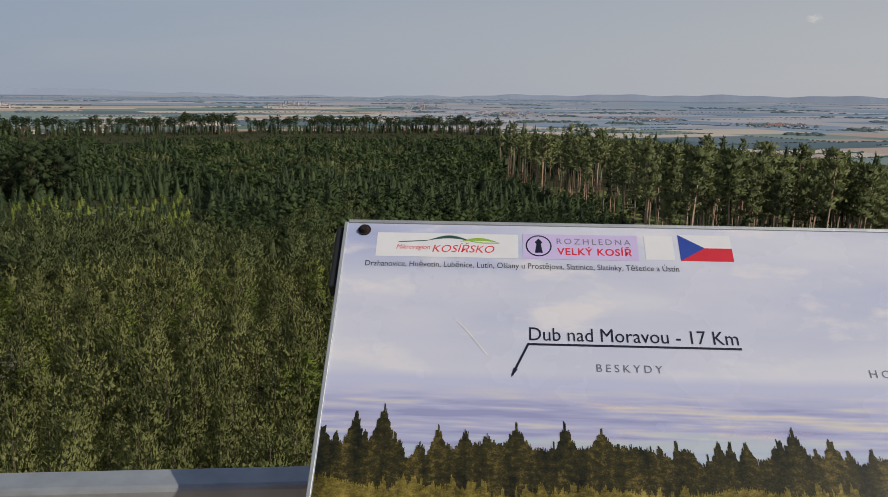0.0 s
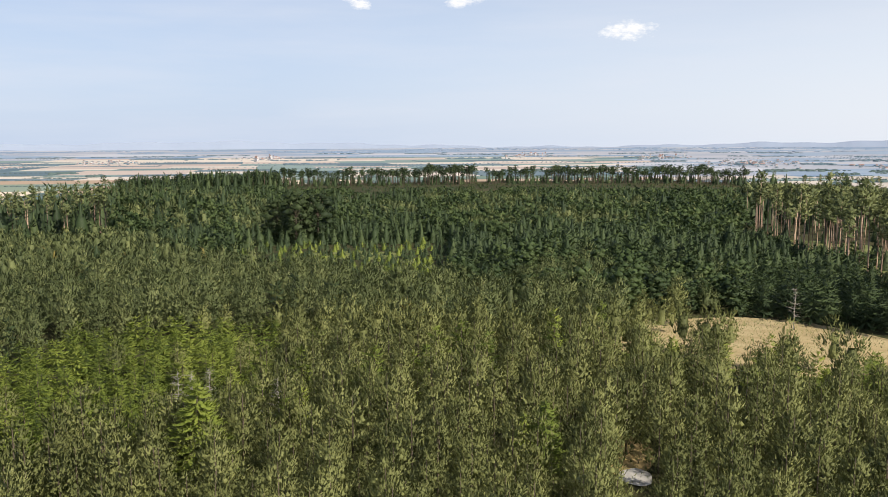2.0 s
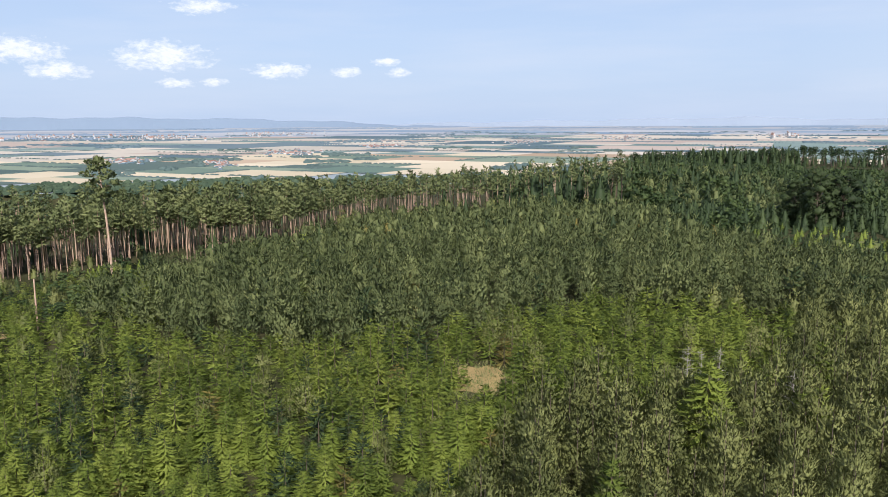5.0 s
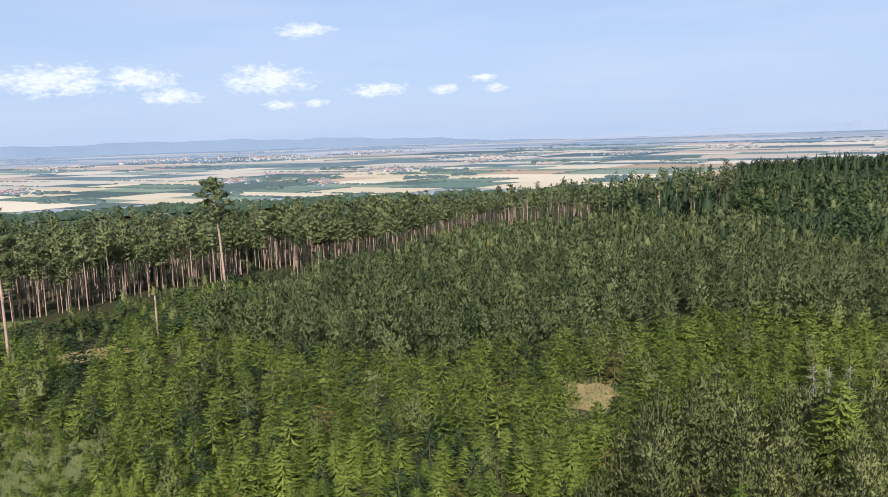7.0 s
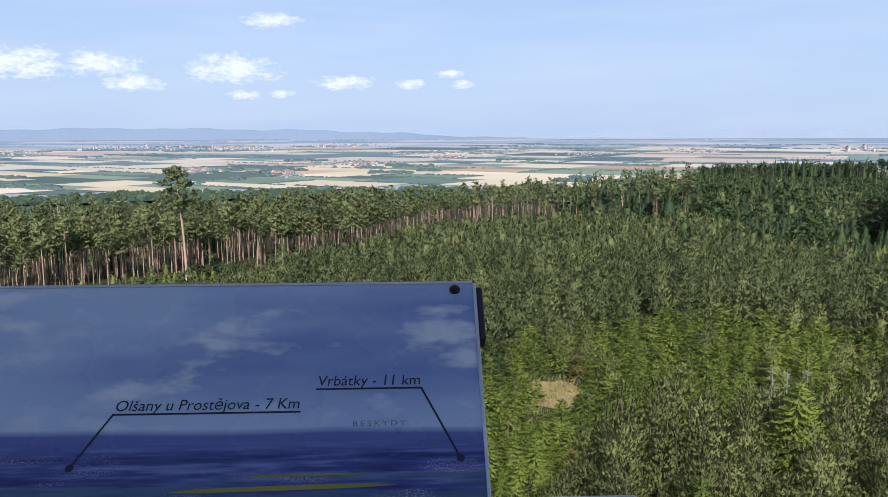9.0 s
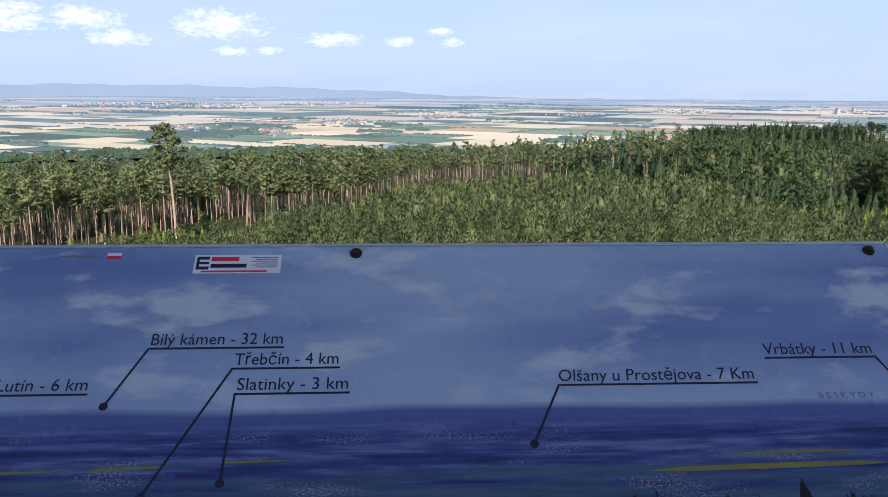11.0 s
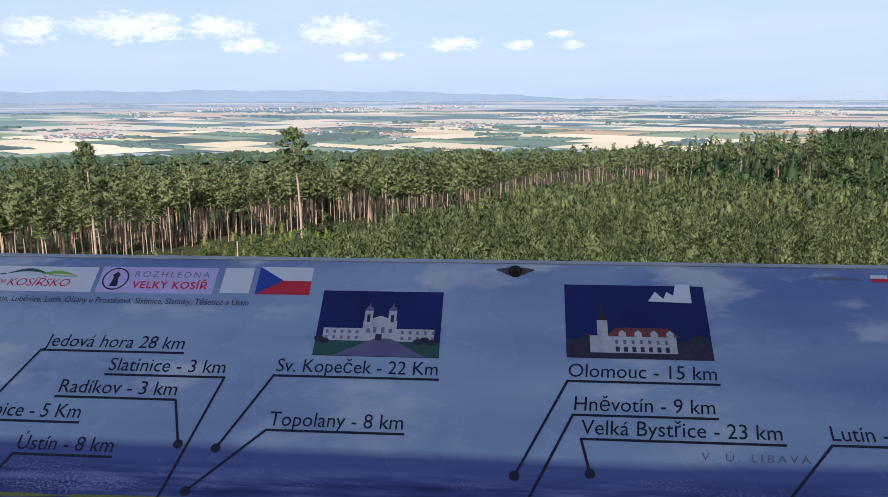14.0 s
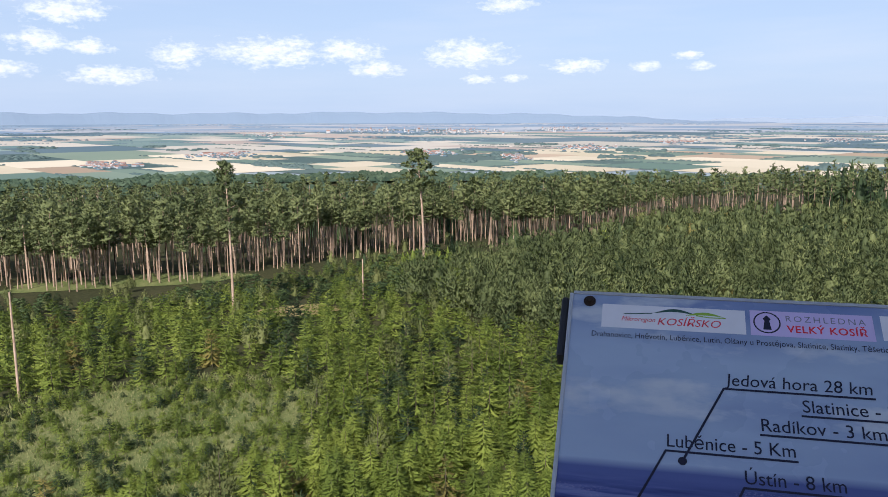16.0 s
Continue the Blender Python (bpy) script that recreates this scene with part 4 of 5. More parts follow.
def build_trees():
    singles = {"pine": [], "spruce": []}
    rest = {}
    for tree in TREES:
        kind, h, a, r, s, t = tree
        if r < 66 and kind in singles and len(singles[kind]) < 290 and -30 < a < 101:
            singles[kind].append(tree)
        else:
            edge = kind == "stand" and 2 < a < 77 and 0 < r - np.interp(a, FRONT_T, FRONT_R) < 8
            rest.setdefault((kind, lod_of(r), edge), []).append(tree)
    for kind, trees in singles.items():
        models = [None] * 5
        for i, (k, h, a, r, s, t) in enumerate(trees):
            j = int(s * 5)
            if models[j] is None:
                models[j] = tree_thing(kind, h, a, r, 100 + j, COUNT[kind][0], t)
                tagged(models[j], group="young trees below the tower")
            else:
                place_tree(copy_thing(models[j], Matrix.Identity(4)), kind, h, a, r, t)
    for (kind, lod, edge), trees in rest.items():
        make, leaf_mat, bark, size = KINDS[kind]
        variants = [make(300 + 10 * lod + j, int(COUNT[kind][lod] * 1.6), True) if edge else make(300 + 10 * lod + j, COUNT[kind][lod]) for j in range(7)]
        vs, fs, ms, tones, ns, total = [], [], [], [], [], 0
        for k, h, a, r, s, t in trees:
            crown, inner, trunk = variants[int(s * 7)]
            scale = h / size
            wide = scale ** 0.6 if kind in ("old", "leaf", "belt", "oak") else scale ** 0.75
            wide *= (0.88 + 0.28 * ((s * 7) % 1)) * (1.7 if kind == "belt" else 1.16 if kind == "stand" else 1.0)
            c, sn = math.cos(t * 6.28), math.sin(t * 6.28)
            x, y = spot(a, r)
            z = float(land(a, r)) - 0.05
            tone = (s * 37.7 + t * 11.3) % 1
            for slot, piece in enumerate((crown, inner, trunk)):
                v, f = piece[:2]
                if slot == 2 and lod >= 2 and kind not in ("old", "belt"):
                    continue
                p = np.empty_like(v)
                p[:, 0] = x + wide * (v[:, 0] * c - v[:, 1] * sn)
                p[:, 1] = y + wide * (v[:, 0] * sn + v[:, 1] * c)
                p[:, 2] = z + v[:, 2] * scale
                nv = piece[2] if slot < 2 else unit(v * [1, 1, 0])
                ns.append(np.stack([nv[:, 0] * c - nv[:, 1] * sn, nv[:, 0] * sn + nv[:, 1] * c, nv[:, 2]], 1))
                vs.append(p)
                fs.append(f + total)
                ms.append(np.full(len(f), slot // 2))
                tones.append(np.full(len(v), tone))
                total += len(v)
        ob = mesh_object(NAMES[kind], np.concatenate(vs), np.concatenate(fs), [leaf_mat, bark], np.concatenate(ms), np.concatenate(tones), smooth=True, normals=np.concatenate(ns))
        tagged(ob, LABELS[kind], "trees", kind="stuff")
    for kind, h, a, r, s, t in LANDMARKS:
        tree_thing(kind, h, a, r, int(900 + a), 1100, t, "tall lone pine standing before the wood", 1.45 if a < 80 else 1.1)
    for a, r, h, seed in ((25.9, 240, 16.0, 61), (24.4, 244, 15.5, 62), (27.2, 248, 13.5, 63)):
        tree_thing("oak", h, a, r, seed, 1400, 0.3, "large round dark broadleaved tree among spruces", 1.3)
    tree_thing("spruce", 8.4, 32.0, 64, 77, 3000, 0.2, "large bright spruce rising above young pines", 1.4)


build_trees()


def dead_tree(a, r, h, seed, label):
    """A bare grey tree: stem and brittle branches."""
    g = np.random.default_rng(seed)
    pieces = [tube([(0, 0, -0.2), (0.05, 0.05, h * 0.5), (0.1, 0, h)], [0.09, 0.06, 0.012], 5)]
    for _ in range(46):
        k, t = 0.25 + 0.72 * g.random(), g.random() * 6.28
        l = (1.1 - k) * (0.8 + 1.3 * g.random())
        q = (l * math.cos(t), l * math.sin(t), h * k + l * (0.5 * g.random() - 0.05))
        pieces.append(stick((0.05, 0.02, h * k), q, 0.022, 0.006))
        for _ in range(2):
            u = 0.4 + 0.5 * g.random()
            p = (q[0] * u, q[1] * u, h * k + (q[2] - h * k) * u)
            pieces.append(stick(p, (p[0] + 0.35 * g.standard_normal(), p[1] + 0.35 * g.standard_normal(), p[2] + 0.3 * g.random()), 0.012, 0.004))
    v, f = join(pieces)
    ob = mesh_object("dead_tree", v, f, [DEAD], tone=np.zeros(len(v)))
    x, y = spot(a, r)
    ob.matrix_basis = pose(x, y, float(land(a, r)))
    tagged(ob, label, "tree")


for a, r, h, seed in ((31.4, 76, 6.6, 1), (33.5, 78, 6.0, 2), (32.6, 77, 6.2, 5), (26.7, 72, 6.0, 3), (-8.2, 128, 6.5, 4)):
    dead_tree(a, r, h, seed, "bare grey dead tree among young pines")


def pole(a, r, h, r0, label, lean=0.0):
    ob = mesh_object("bare_trunk", *tube([(0, 0, -0.2), (lean * 0.5, 0, h * 0.5), (lean, 0, h)], [r0, r0 * 0.85, r0 * 0.6], 7), [BARK_PINE], smooth=True, tone=np.zeros(21))
    x, y = spot(a, r)
    ob.matrix_basis = pose(x, y, float(land(a, r)))
    tagged(ob, label, "tree")


pole(77.6, float(reach(77.6, -13.1, 0)), 7.5, 0.16, "broken bare orange pine trunk")
pole(100.2, 92, 11.0, 0.15, "tall bare grey-brown trunk beside the meadow", 0.3)


def build_grass():
    """Tussocks on the meadow, the clearing and the open field."""
    g = np.random.default_rng(5)
    base, way, length, width = [], [], [], []
    for a0, a1, r0, r1, n in ((80, 106, 56, 92, 17000), (45.0, 50.5, 77, 91, 900), (-15, 1.5, 102, 133, 2600), (80, 85, 120, 131, 500), (-1.5, 3.5, 62, 74, 300)):
        for _ in range(n):
            a, r = a0 + (a1 - a0) * g.random(), r0 + (r1 - r0) * g.random()
            x, y = spot(a, r)
            for _ in range(2):
                base.append((x + 0.2 * g.standard_normal(), y + 0.2 * g.standard_normal(), float(land(a, r)) + 0.02))
                way.append((0.5 * g.standard_normal(), 0.5 * g.standard_normal(), 1.0))
                length.append(0.16 + 0.45 * g.random() ** 2)
                width.append(0.05 + 0.09 * g.random())
    v, f, nrm = blades(np.array(base), unit(np.array(way)), np.array(length), np.array(width), g, np.array(way) * 0.6 + [0.3, -0.2, 0.5])
    tagged(mesh_object("dry_grass", v, f, [GRASS_BLADE], tone=np.repeat(g.random(len(base)), 3), smooth=True, normals=nrm), "tussocks of dry yellow-green grass", "grass", kind="stuff")


build_grass()

# ---- the tower's gallery ----
DECK = 25.0
STEEL = plain("galvanised_steel", (0.46, 0.49, 0.51), 0.5, 0.55, 30, 0.22, 0.15)
DARK_STEEL = plain("black_steel", (0.03, 0.032, 0.035), 0.5, 0.3, 40, 0.3)
WOOD = plain("weathered_boards", (0.26, 0.19, 0.13), 0.8, 0, 12, 0.3, 0.3)
RUST = plain("rusty_bolt", (0.035, 0.025, 0.02), 0.7, 0.4, 200, 0.4)


def box(bm, x0, x1, y0, y1, z0, z1, bevel=0.0):
    made = bmesh.ops.create_cube(bm, size=1.0, matrix=Matrix.Translation(((x0 + x1) / 2, (y0 + y1) / 2, (z0 + z1) / 2)) @ Matrix.Diagonal((x1 - x0, y1 - y0, z1 - z0, 1)))
    if bevel:
        edges = {e for v in made["verts"] for e in v.link_edges}
        bmesh.ops.bevel(bm, geom=list(edges), offset=bevel, segments=2, affect="EDGES", profile=0.5)


def beam(bm, p, q, wide, high, bevel=0.004):
    """A straight profile from p to q, its top at the height given."""
    p, q = Vector(p), Vector(q)
    d = q - p
    start = len(bm.verts)
    box(bm, 0, d.length, -wide / 2, wide / 2, -high, 0, bevel)
    bm.verts.ensure_lookup_table()
    m = Matrix.Translation(p) @ Matrix.Rotation(math.atan2(d.y, d.x), 4, "Z")
    bmesh.ops.transform(bm, matrix=m, verts=bm.verts[start:])


# panel frames: where the first bolt sits, bearing, lean
PANELS = {"east": (-0.065, 0.729, 26.364, -3.13, 46.66), "north": (-4.951, -2.298, 26.347, 57.32, 49.05)}


def panel_matrix(key):
    x, y, z, turn, lean = PANELS[key]
    # local x along the board, local y up the face, local z out of the face
    return Matrix.Translation((x, y, z)) @ Matrix.Rotation(radians(turn), 4, "Z") @ Matrix.Rotation(radians(90 - lean), 4, "X")


CORNERS = [(-5.0, -5.2), (-5.02, -2.43), (-4.02, -0.87), (-0.50, 0.724), (1.9, 0.885), (4.0, -0.9), (4.9, -3.6), (4.0, -6.4), (1.6, -8.1), (-1.6, -8.2), (-3.9, -7.0)]
RAIL_TOPS = [26.11, 26.11, 25.70, 26.115] + [26.11] * 7


def build_gallery():
    rail = tagged(new("railing"), "galvanised steel gallery railing with flat top rail", "railing")
    for (x0, y0), (x1, y1), high in zip(CORNERS, CORNERS[1:] + CORNERS[:1], RAIL_TOPS):
        bm = bmesh.new()
        beam(bm, (x0, y0, high), (x1, y1, high), 0.042, 0.045, 0.005)
        part("top_rail", bm, STEEL, rail)
        bm = bmesh.new()
        beam(bm, (x0, y0, 25.2), (x1, y1, 25.2), 0.05, 0.04, 0.004)
        part("bottom_rail", bm, STEEL, rail)
    for x, y in CORNERS:
        bm = bmesh.new()
        box(bm, x - 0.03, x + 0.03, y - 0.03, y + 0.03, DECK, 26.055, 0.004)
        part("post", bm, STEEL, rail)
    ring = [(0.0 + (x - 0.0) * 1.03, -3.8 + (y + 3.8) * 1.03) for x, y in CORNERS][::-1]
    bm = bmesh.new()
    top = [bm.verts.new((x, y, DECK)) for x, y in ring]
    low = [bm.verts.new((x, y, DECK - 0.16)) for x, y in ring]
    bm.faces.new(top)
    bm.faces.new(low[::-1])
    for i in range(11):
        bm.faces.new((low[i], low[(i + 1) % 11], top[(i + 1) % 11], top[i]))
    bm.normal_update()
    tagged(part("deck", bm, WOOD), "boarded gallery deck of the lookout tower", "deck", kind="structure")
    # unseen core added under and above the deck; blocks sun from the north board
    bm = bmesh.new()
    bmesh.ops.create_cone(bm, cap_ends=True, segments=8, radius1=1.55, radius2=1.55, depth=30.2, matrix=Matrix.Translation((-1.15, -3.65, 15.1)))
    tagged(part("tower_shaft", bm, WOOD), "unseen boarded tower core, added to shade the north board", "tower", kind="structure")


build_gallery()


def print_material(name, seed, horizon, paper, blue, cloud, ridge, bands_in, roofs, green):
    """A faded photo print: heaped clouds above, a ridge, hazy fields and villages below, on a glossy sheet."""
    m, b, (put, mth, vec, nse, ramp, mix) = material(name, 0.22, 0, 0.35)
    place = m.node_tree.nodes.new("ShaderNodeTexCoord").outputs["Object"]
    sep = m.node_tree.nodes.new("ShaderNodeSeparateXYZ")
    m.node_tree.links.new(place, sep.inputs[0])
    up = sep.outputs[1]
    moved = vec("ADD", place, (seed, seed * 0.7, 0))
    veil = nse(vec("MULTIPLY", moved, (2.6, 9.0, 1.0)), 1.0, 4.0, 0.5)
    heaps = nse(vec("MULTIPLY", moved, (9.0, 21.0, 1.0)), 1.0, 6.0, 0.56)
    sky_col = ramp(veil, (0.34, blue), (0.62, paper))
    sky_col = mix(ramp(heaps, (0.54, (0, 0, 0)), (0.64, (0.8, 0.8, 0.8))), sky_col, cloud)
    # paler towards the printed horizon
    sky_col = mix(ramp(mth("MULTIPLY", mth("ADD", up, horizon), 14.0, True), (0.0, (0.6, 0.6, 0.6)), (0.8, (0, 0, 0))), sky_col, paper)
    depth = mth("MULTIPLY", mth("SUBTRACT", mth("MULTIPLY", up, -1.0), horizon), 12.0, True)
    strips = nse(vec("MULTIPLY", moved, (5.0, 95.0, 1.0)), 1.0, 3.0, 0.5)
    parcels = nse(vec("MULTIPLY", moved, (22.0, 240.0, 1.0)), 1.0, 2.0, 0.5)
    land_col = ramp(mth("ADD", mth("MULTIPLY", strips, 0.65), mth("MULTIPLY", parcels, 0.35)), (0.38, bands_in[0]), (0.50, bands_in[1]), (0.60, bands_in[2]))
    land_col = mix(ramp(mth("ADD", depth, mth("MULTIPLY", mth("SUBTRACT", strips, 0.5), 1.6)), (0.62, (0, 0, 0)), (0.85, (0.75, 0.75, 0.75))), land_col, green)
    specks = nse(vec("MULTIPLY", moved, (420.0, 760.0, 1.0)), 1.0, 2.0, 0.6)
    towns = nse(vec("MULTIPLY", moved, (9.0, 50.0, 1.0)), 1.0, 2.0, 0.5)
    built = mth("MULTIPLY", ramp(specks, (0.48, (0, 0, 0)), (0.66, (1, 1, 1))), ramp(towns, (0.56, (0, 0, 0)), (0.68, (0.75, 0.75, 0.75))))
    land_col = mix(built, land_col, roofs)
    # far ridge, a little uneven, then the plain
    wave = mth("MULTIPLY", mth("SUBTRACT", nse(vec("MULTIPLY", moved, (3.0, 0.0, 0.0)), 1.0, 2.0), 0.5), 0.02)
    line = mth("ADD", up, wave)
    col = mix(ramp(mth("MULTIPLY", mth("ADD", line, horizon), -130.0, True), (0.0, (0, 0, 0)), (1.0, (1, 1, 1))), sky_col, ridge)
    col = mix(ramp(mth("MULTIPLY", mth("ADD", mth("ADD", up, mth("MULTIPLY", wave, 0.3)), horizon + 0.012), -60.0, True), (0.0, (0, 0, 0)), (1.0, (1, 1, 1))), col, land_col)
    put(b.inputs["Base Color"], col)
    smear = nse(place, 9.0, 4.0)
    put(b.inputs["Roughness"], ramp(smear, (0.3, (0.16, 0.16, 0.16)), (0.7, (0.34, 0.34, 0.34))))
    return m


# north colours are darker and bluer: the board's shade is partly painted in
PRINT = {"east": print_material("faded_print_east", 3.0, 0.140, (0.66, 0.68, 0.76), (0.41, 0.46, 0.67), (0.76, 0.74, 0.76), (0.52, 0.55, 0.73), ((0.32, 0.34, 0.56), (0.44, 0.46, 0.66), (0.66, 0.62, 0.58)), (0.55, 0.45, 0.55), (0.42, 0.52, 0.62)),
         "north": print_material("shade_toned_print_north", 11.0, 0.160, (0.365, 0.46, 0.59), (0.150, 0.21, 0.41), (0.56, 0.61, 0.64), (0.085, 0.115, 0.30), ((0.018, 0.026, 0.13), (0.050, 0.070, 0.23), (0.15, 0.18, 0.38)), (0.36, 0.33, 0.48), (0.040, 0.090, 0.13))}
INK = plain("dark_blue_ink", (0.012, 0.014, 0.035), 0.4, 0, 60, 0.2)
INK_RED = plain("red_ink", (0.62, 0.03, 0.05), 0.4, 0, 60, 0.12)
INK_BLUE = plain("flag_blue_ink", (0.03, 0.07, 0.36), 0.4, 0, 60, 0.12)
INK_WHITE = plain("white_print", (0.72, 0.73, 0.76), 0.35, 0, 60, 0.05)
INK_LILAC = plain("lilac_print", (0.56, 0.48, 0.74), 0.35, 0, 60, 0.06)
INK_GREEN = plain("green_ink", (0.25, 0.42, 0.05), 0.4, 0, 60, 0.2)
INK_DARKGREEN = plain("dark_green_ink", (0.03, 0.09, 0.07), 0.4, 0, 60, 0.2)
INK_YELLOW = plain("yellow_field_print", (0.20, 0.20, 0.045), 0.4, 0, 60, 0.2)
INK_GREY = plain("grey_ink", (0.16, 0.17, 0.22), 0.4, 0, 60, 0.2)
INK_SKY = plain("deep_blue_print", (0.006, 0.013, 0.105), 0.3, 0, 25, 0.35)
INK_STONE = plain("pale_facade_print", (0.50, 0.49, 0.50), 0.35, 0, 200, 0.25)
INK_ROOF = plain("red_roof_print", (0.20, 0.05, 0.04), 0.35, 0, 120, 0.3)
INK_PATH = plain("violet_grey_print", (0.13, 0.12, 0.23), 0.35, 0, 60, 0.2)
INK_STAIN = plain("rust_stain_brown", (0.10, 0.085, 0.085), 0.7, 0, 160, 0.4)
INK_DUSK = plain("dark_building_print", (0.035, 0.028, 0.05), 0.35, 0, 200, 0.4)
SCRATCH = plain("bare_scratch", (0.75, 0.75, 0.72), 0.6, 0, 300, 0.2)


def printed_trees_material(name, dark, mid, light):
    """Printed conifers: upright streaks of dark and lit boughs."""
    m, b, (put, mth, vec, nse, ramp, mix) = material(name, 0.3, 0, 0.3)
    place = m.node_tree.nodes.new("ShaderNodeTexCoord").outputs["Object"]
    trees = nse(vec("MULTIPLY", place, (48, 9, 1)), 1.0, 3.0)
    boughs = nse(vec("MULTIPLY", place, (170, 230, 1)), 1.0, 4.0, 0.75)
    needles = nse(vec("MULTIPLY", place, (620, 700, 1)), 1.0, 2.0, 0.7)
    fac = mth("ADD", mth("MULTIPLY", trees, 0.40), mth("ADD", mth("MULTIPLY", boughs, 0.40), mth("MULTIPLY", needles, 0.20)))
    put(b.inputs["Base Color"], ramp(fac, (0.42, dark), (0.52, mid), (0.62, light)))
    return m


# north wood is near-black, with the board's shade in its colour
TREE_PRINT = {"east": printed_trees_material("printed_wood_east", (0.008, 0.010, 0.006), (0.040, 0.036, 0.012), (0.17, 0.125, 0.035)), "north": printed_trees_material("shade_toned_wood_north", (0.001, 0.002, 0.002), (0.003, 0.005, 0.004), (0.011, 0.015, 0.010))}
SHRUB_PRINT = printed_trees_material("printed_sunlit_shrubs", (0.05, 0.042, 0.010), (0.17, 0.135, 0.03), (0.36, 0.28, 0.07))


FLAT = 0.2


def shape(name, pts, mat, board, lift, label=""):
    """A flat printed shape on a board, from its outline."""
    bm = bmesh.new()
    bm.faces.new([bm.verts.new((x, y, lift * FLAT)) for x, y in pts])
    bm.normal_update()
    for f in bm.faces:
        if f.normal.z < 0:
            f.normal_flip()
    return part(name, bm, mat, board, label)


def rect(name, x0, y0, x1, y1, mat, board, lift, label=""):
    return shape(name, [(x0, y0), (x1, y0), (x1, y1), (x0, y1)], mat, board, lift, label)


def stroke(name, pts, wide, mat, board, lift, dot=0.0, arrow=0.0):
    """A printed line through points, with a dot or an arrowhead at its end."""
    lift *= FLAT
    bm = bmesh.new()
    for (x0, y0), (x1, y1) in zip(pts, pts[1:]):
        d = Vector((x1 - x0, y1 - y0)).normalized()
        s = Vector((-d.y, d.x)) * wide / 2
        e = d * wide * 0.3
        bm.faces.new([bm.verts.new((p[0], p[1], lift)) for p in ((x0 - e.x - s.x, y0 - e.y - s.y), (x1 + e.x - s.x, y1 + e.y - s.y), (x1 + e.x + s.x, y1 + e.y + s.y), (x0 - e.x + s.x, y0 - e.y + s.y))])
        lift += 0.00002
    x, y = pts[-1]
    if dot:
        bm.faces.new([bm.verts.new((x + dot * math.cos(a), y + dot * math.sin(a), lift)) for a in (i * math.pi / 8 for i in range(16))])
    if arrow:
        bm.faces.new([bm.verts.new((p.x, p.y, lift)) for p in (Vector((x, y)) + d * arrow * 0.4, Vector((x, y)) - d * arrow + s.normalized() * arrow * 0.33, Vector((x, y)) - d * arrow - s.normalized() * arrow * 0.33)])
    bm.normal_update()
    for f in bm.faces:
        if f.normal.z < 0:
            f.normal_flip()
    return part(name, bm, mat, board)


def lettering(body_text, x0, y0, wide, cap, mat, board, lift, slant=0.0, gap=1.0, heavy=0.0):
    """Printed words: baseline start, width to fill, height of the capitals."""
    curve = bpy.data.curves.new("lettering", "FONT")
    curve.body, curve.size, curve.shear, curve.space_character, curve.offset = body_text, 1.0, slant, gap, heavy
    curve.resolution_u = 3
    temp = new("lettering", curve)
    me = bpy.data.meshes.new_from_object(temp.evaluated_get(bpy.context.evaluated_depsgraph_get()))
    bpy.data.objects.remove(temp)
    bpy.data.curves.remove(curve)
    co = np.empty(len(me.vertices) * 3, np.float32)
    me.vertices.foreach_get("co", co)
    co = co.reshape(-1, 3)
    left, right = co[:, 0].min(), co[:, 0].max()
    co[:, 0] = x0 + (co[:, 0] - left) * wide / (right - left)
    co[:, 1] = y0 + co[:, 1] * cap / 0.70
    co[:, 2] = lift * FLAT
    me.vertices.foreach_set("co", co.ravel())
    me.materials.clear()
    me.materials.append(mat)
    me.update()
    ob = new("lettering", me)
    ob.parent = board
    return ob


def treeline(board, x0, x1, low, top, rough, spacing, mat, seed, tall=(), lift=0.00026):
    """The printed row of conifer tops along the foot of a board, with ragged boughs."""
    g = np.random.default_rng(seed)
    step = 0.0006
    xs = np.arange(x0, x1, step)
    wave = 0.005 * np.sin(xs * 23 + seed) + 0.004 * np.sin(xs * 57 + 2 * seed)
    height = top - 0.012 + wave + 0.0012 * g.standard_normal(len(xs))
    trees = [(x0 + spacing * 0.5 * (i + g.random()), top + rough * g.standard_normal() - 0.004, 0.30 + 0.5 * g.random()) for i in range(int((x1 - x0) / spacing / 0.5))]
    trees += [(tx, th, 0.40) for tx, th, tw in tall]
    for tx, peak, slim in trees:
        off = (xs - tx) / slim
        tier = 0.0045 + 0.0025 * g.random()
        for sign in (-1, 1):
            down = off * sign
            at = down + tier * g.random()
            bough = (at % tier) / tier
            crown = peak - 1.2 * (at - at % tier) - 0.0030 * bough ** 2 - 0.0012 + 0.0009 * g.standard_normal(len(xs))
            inside = (down >= 0) & (down < 0.022 + 0.012 * g.random())
            height = np.maximum(height, np.where(inside, crown, low))
    bm = bmesh.new()
    for x, h in zip(xs, height):
        bm.faces.new([bm.verts.new(p) for p in ((x, low, lift), (min(x + step, x1), low, lift), (min(x + step, x1), h, lift), (x, h, lift))])
    return part("printed_treeline", bm, mat, board)


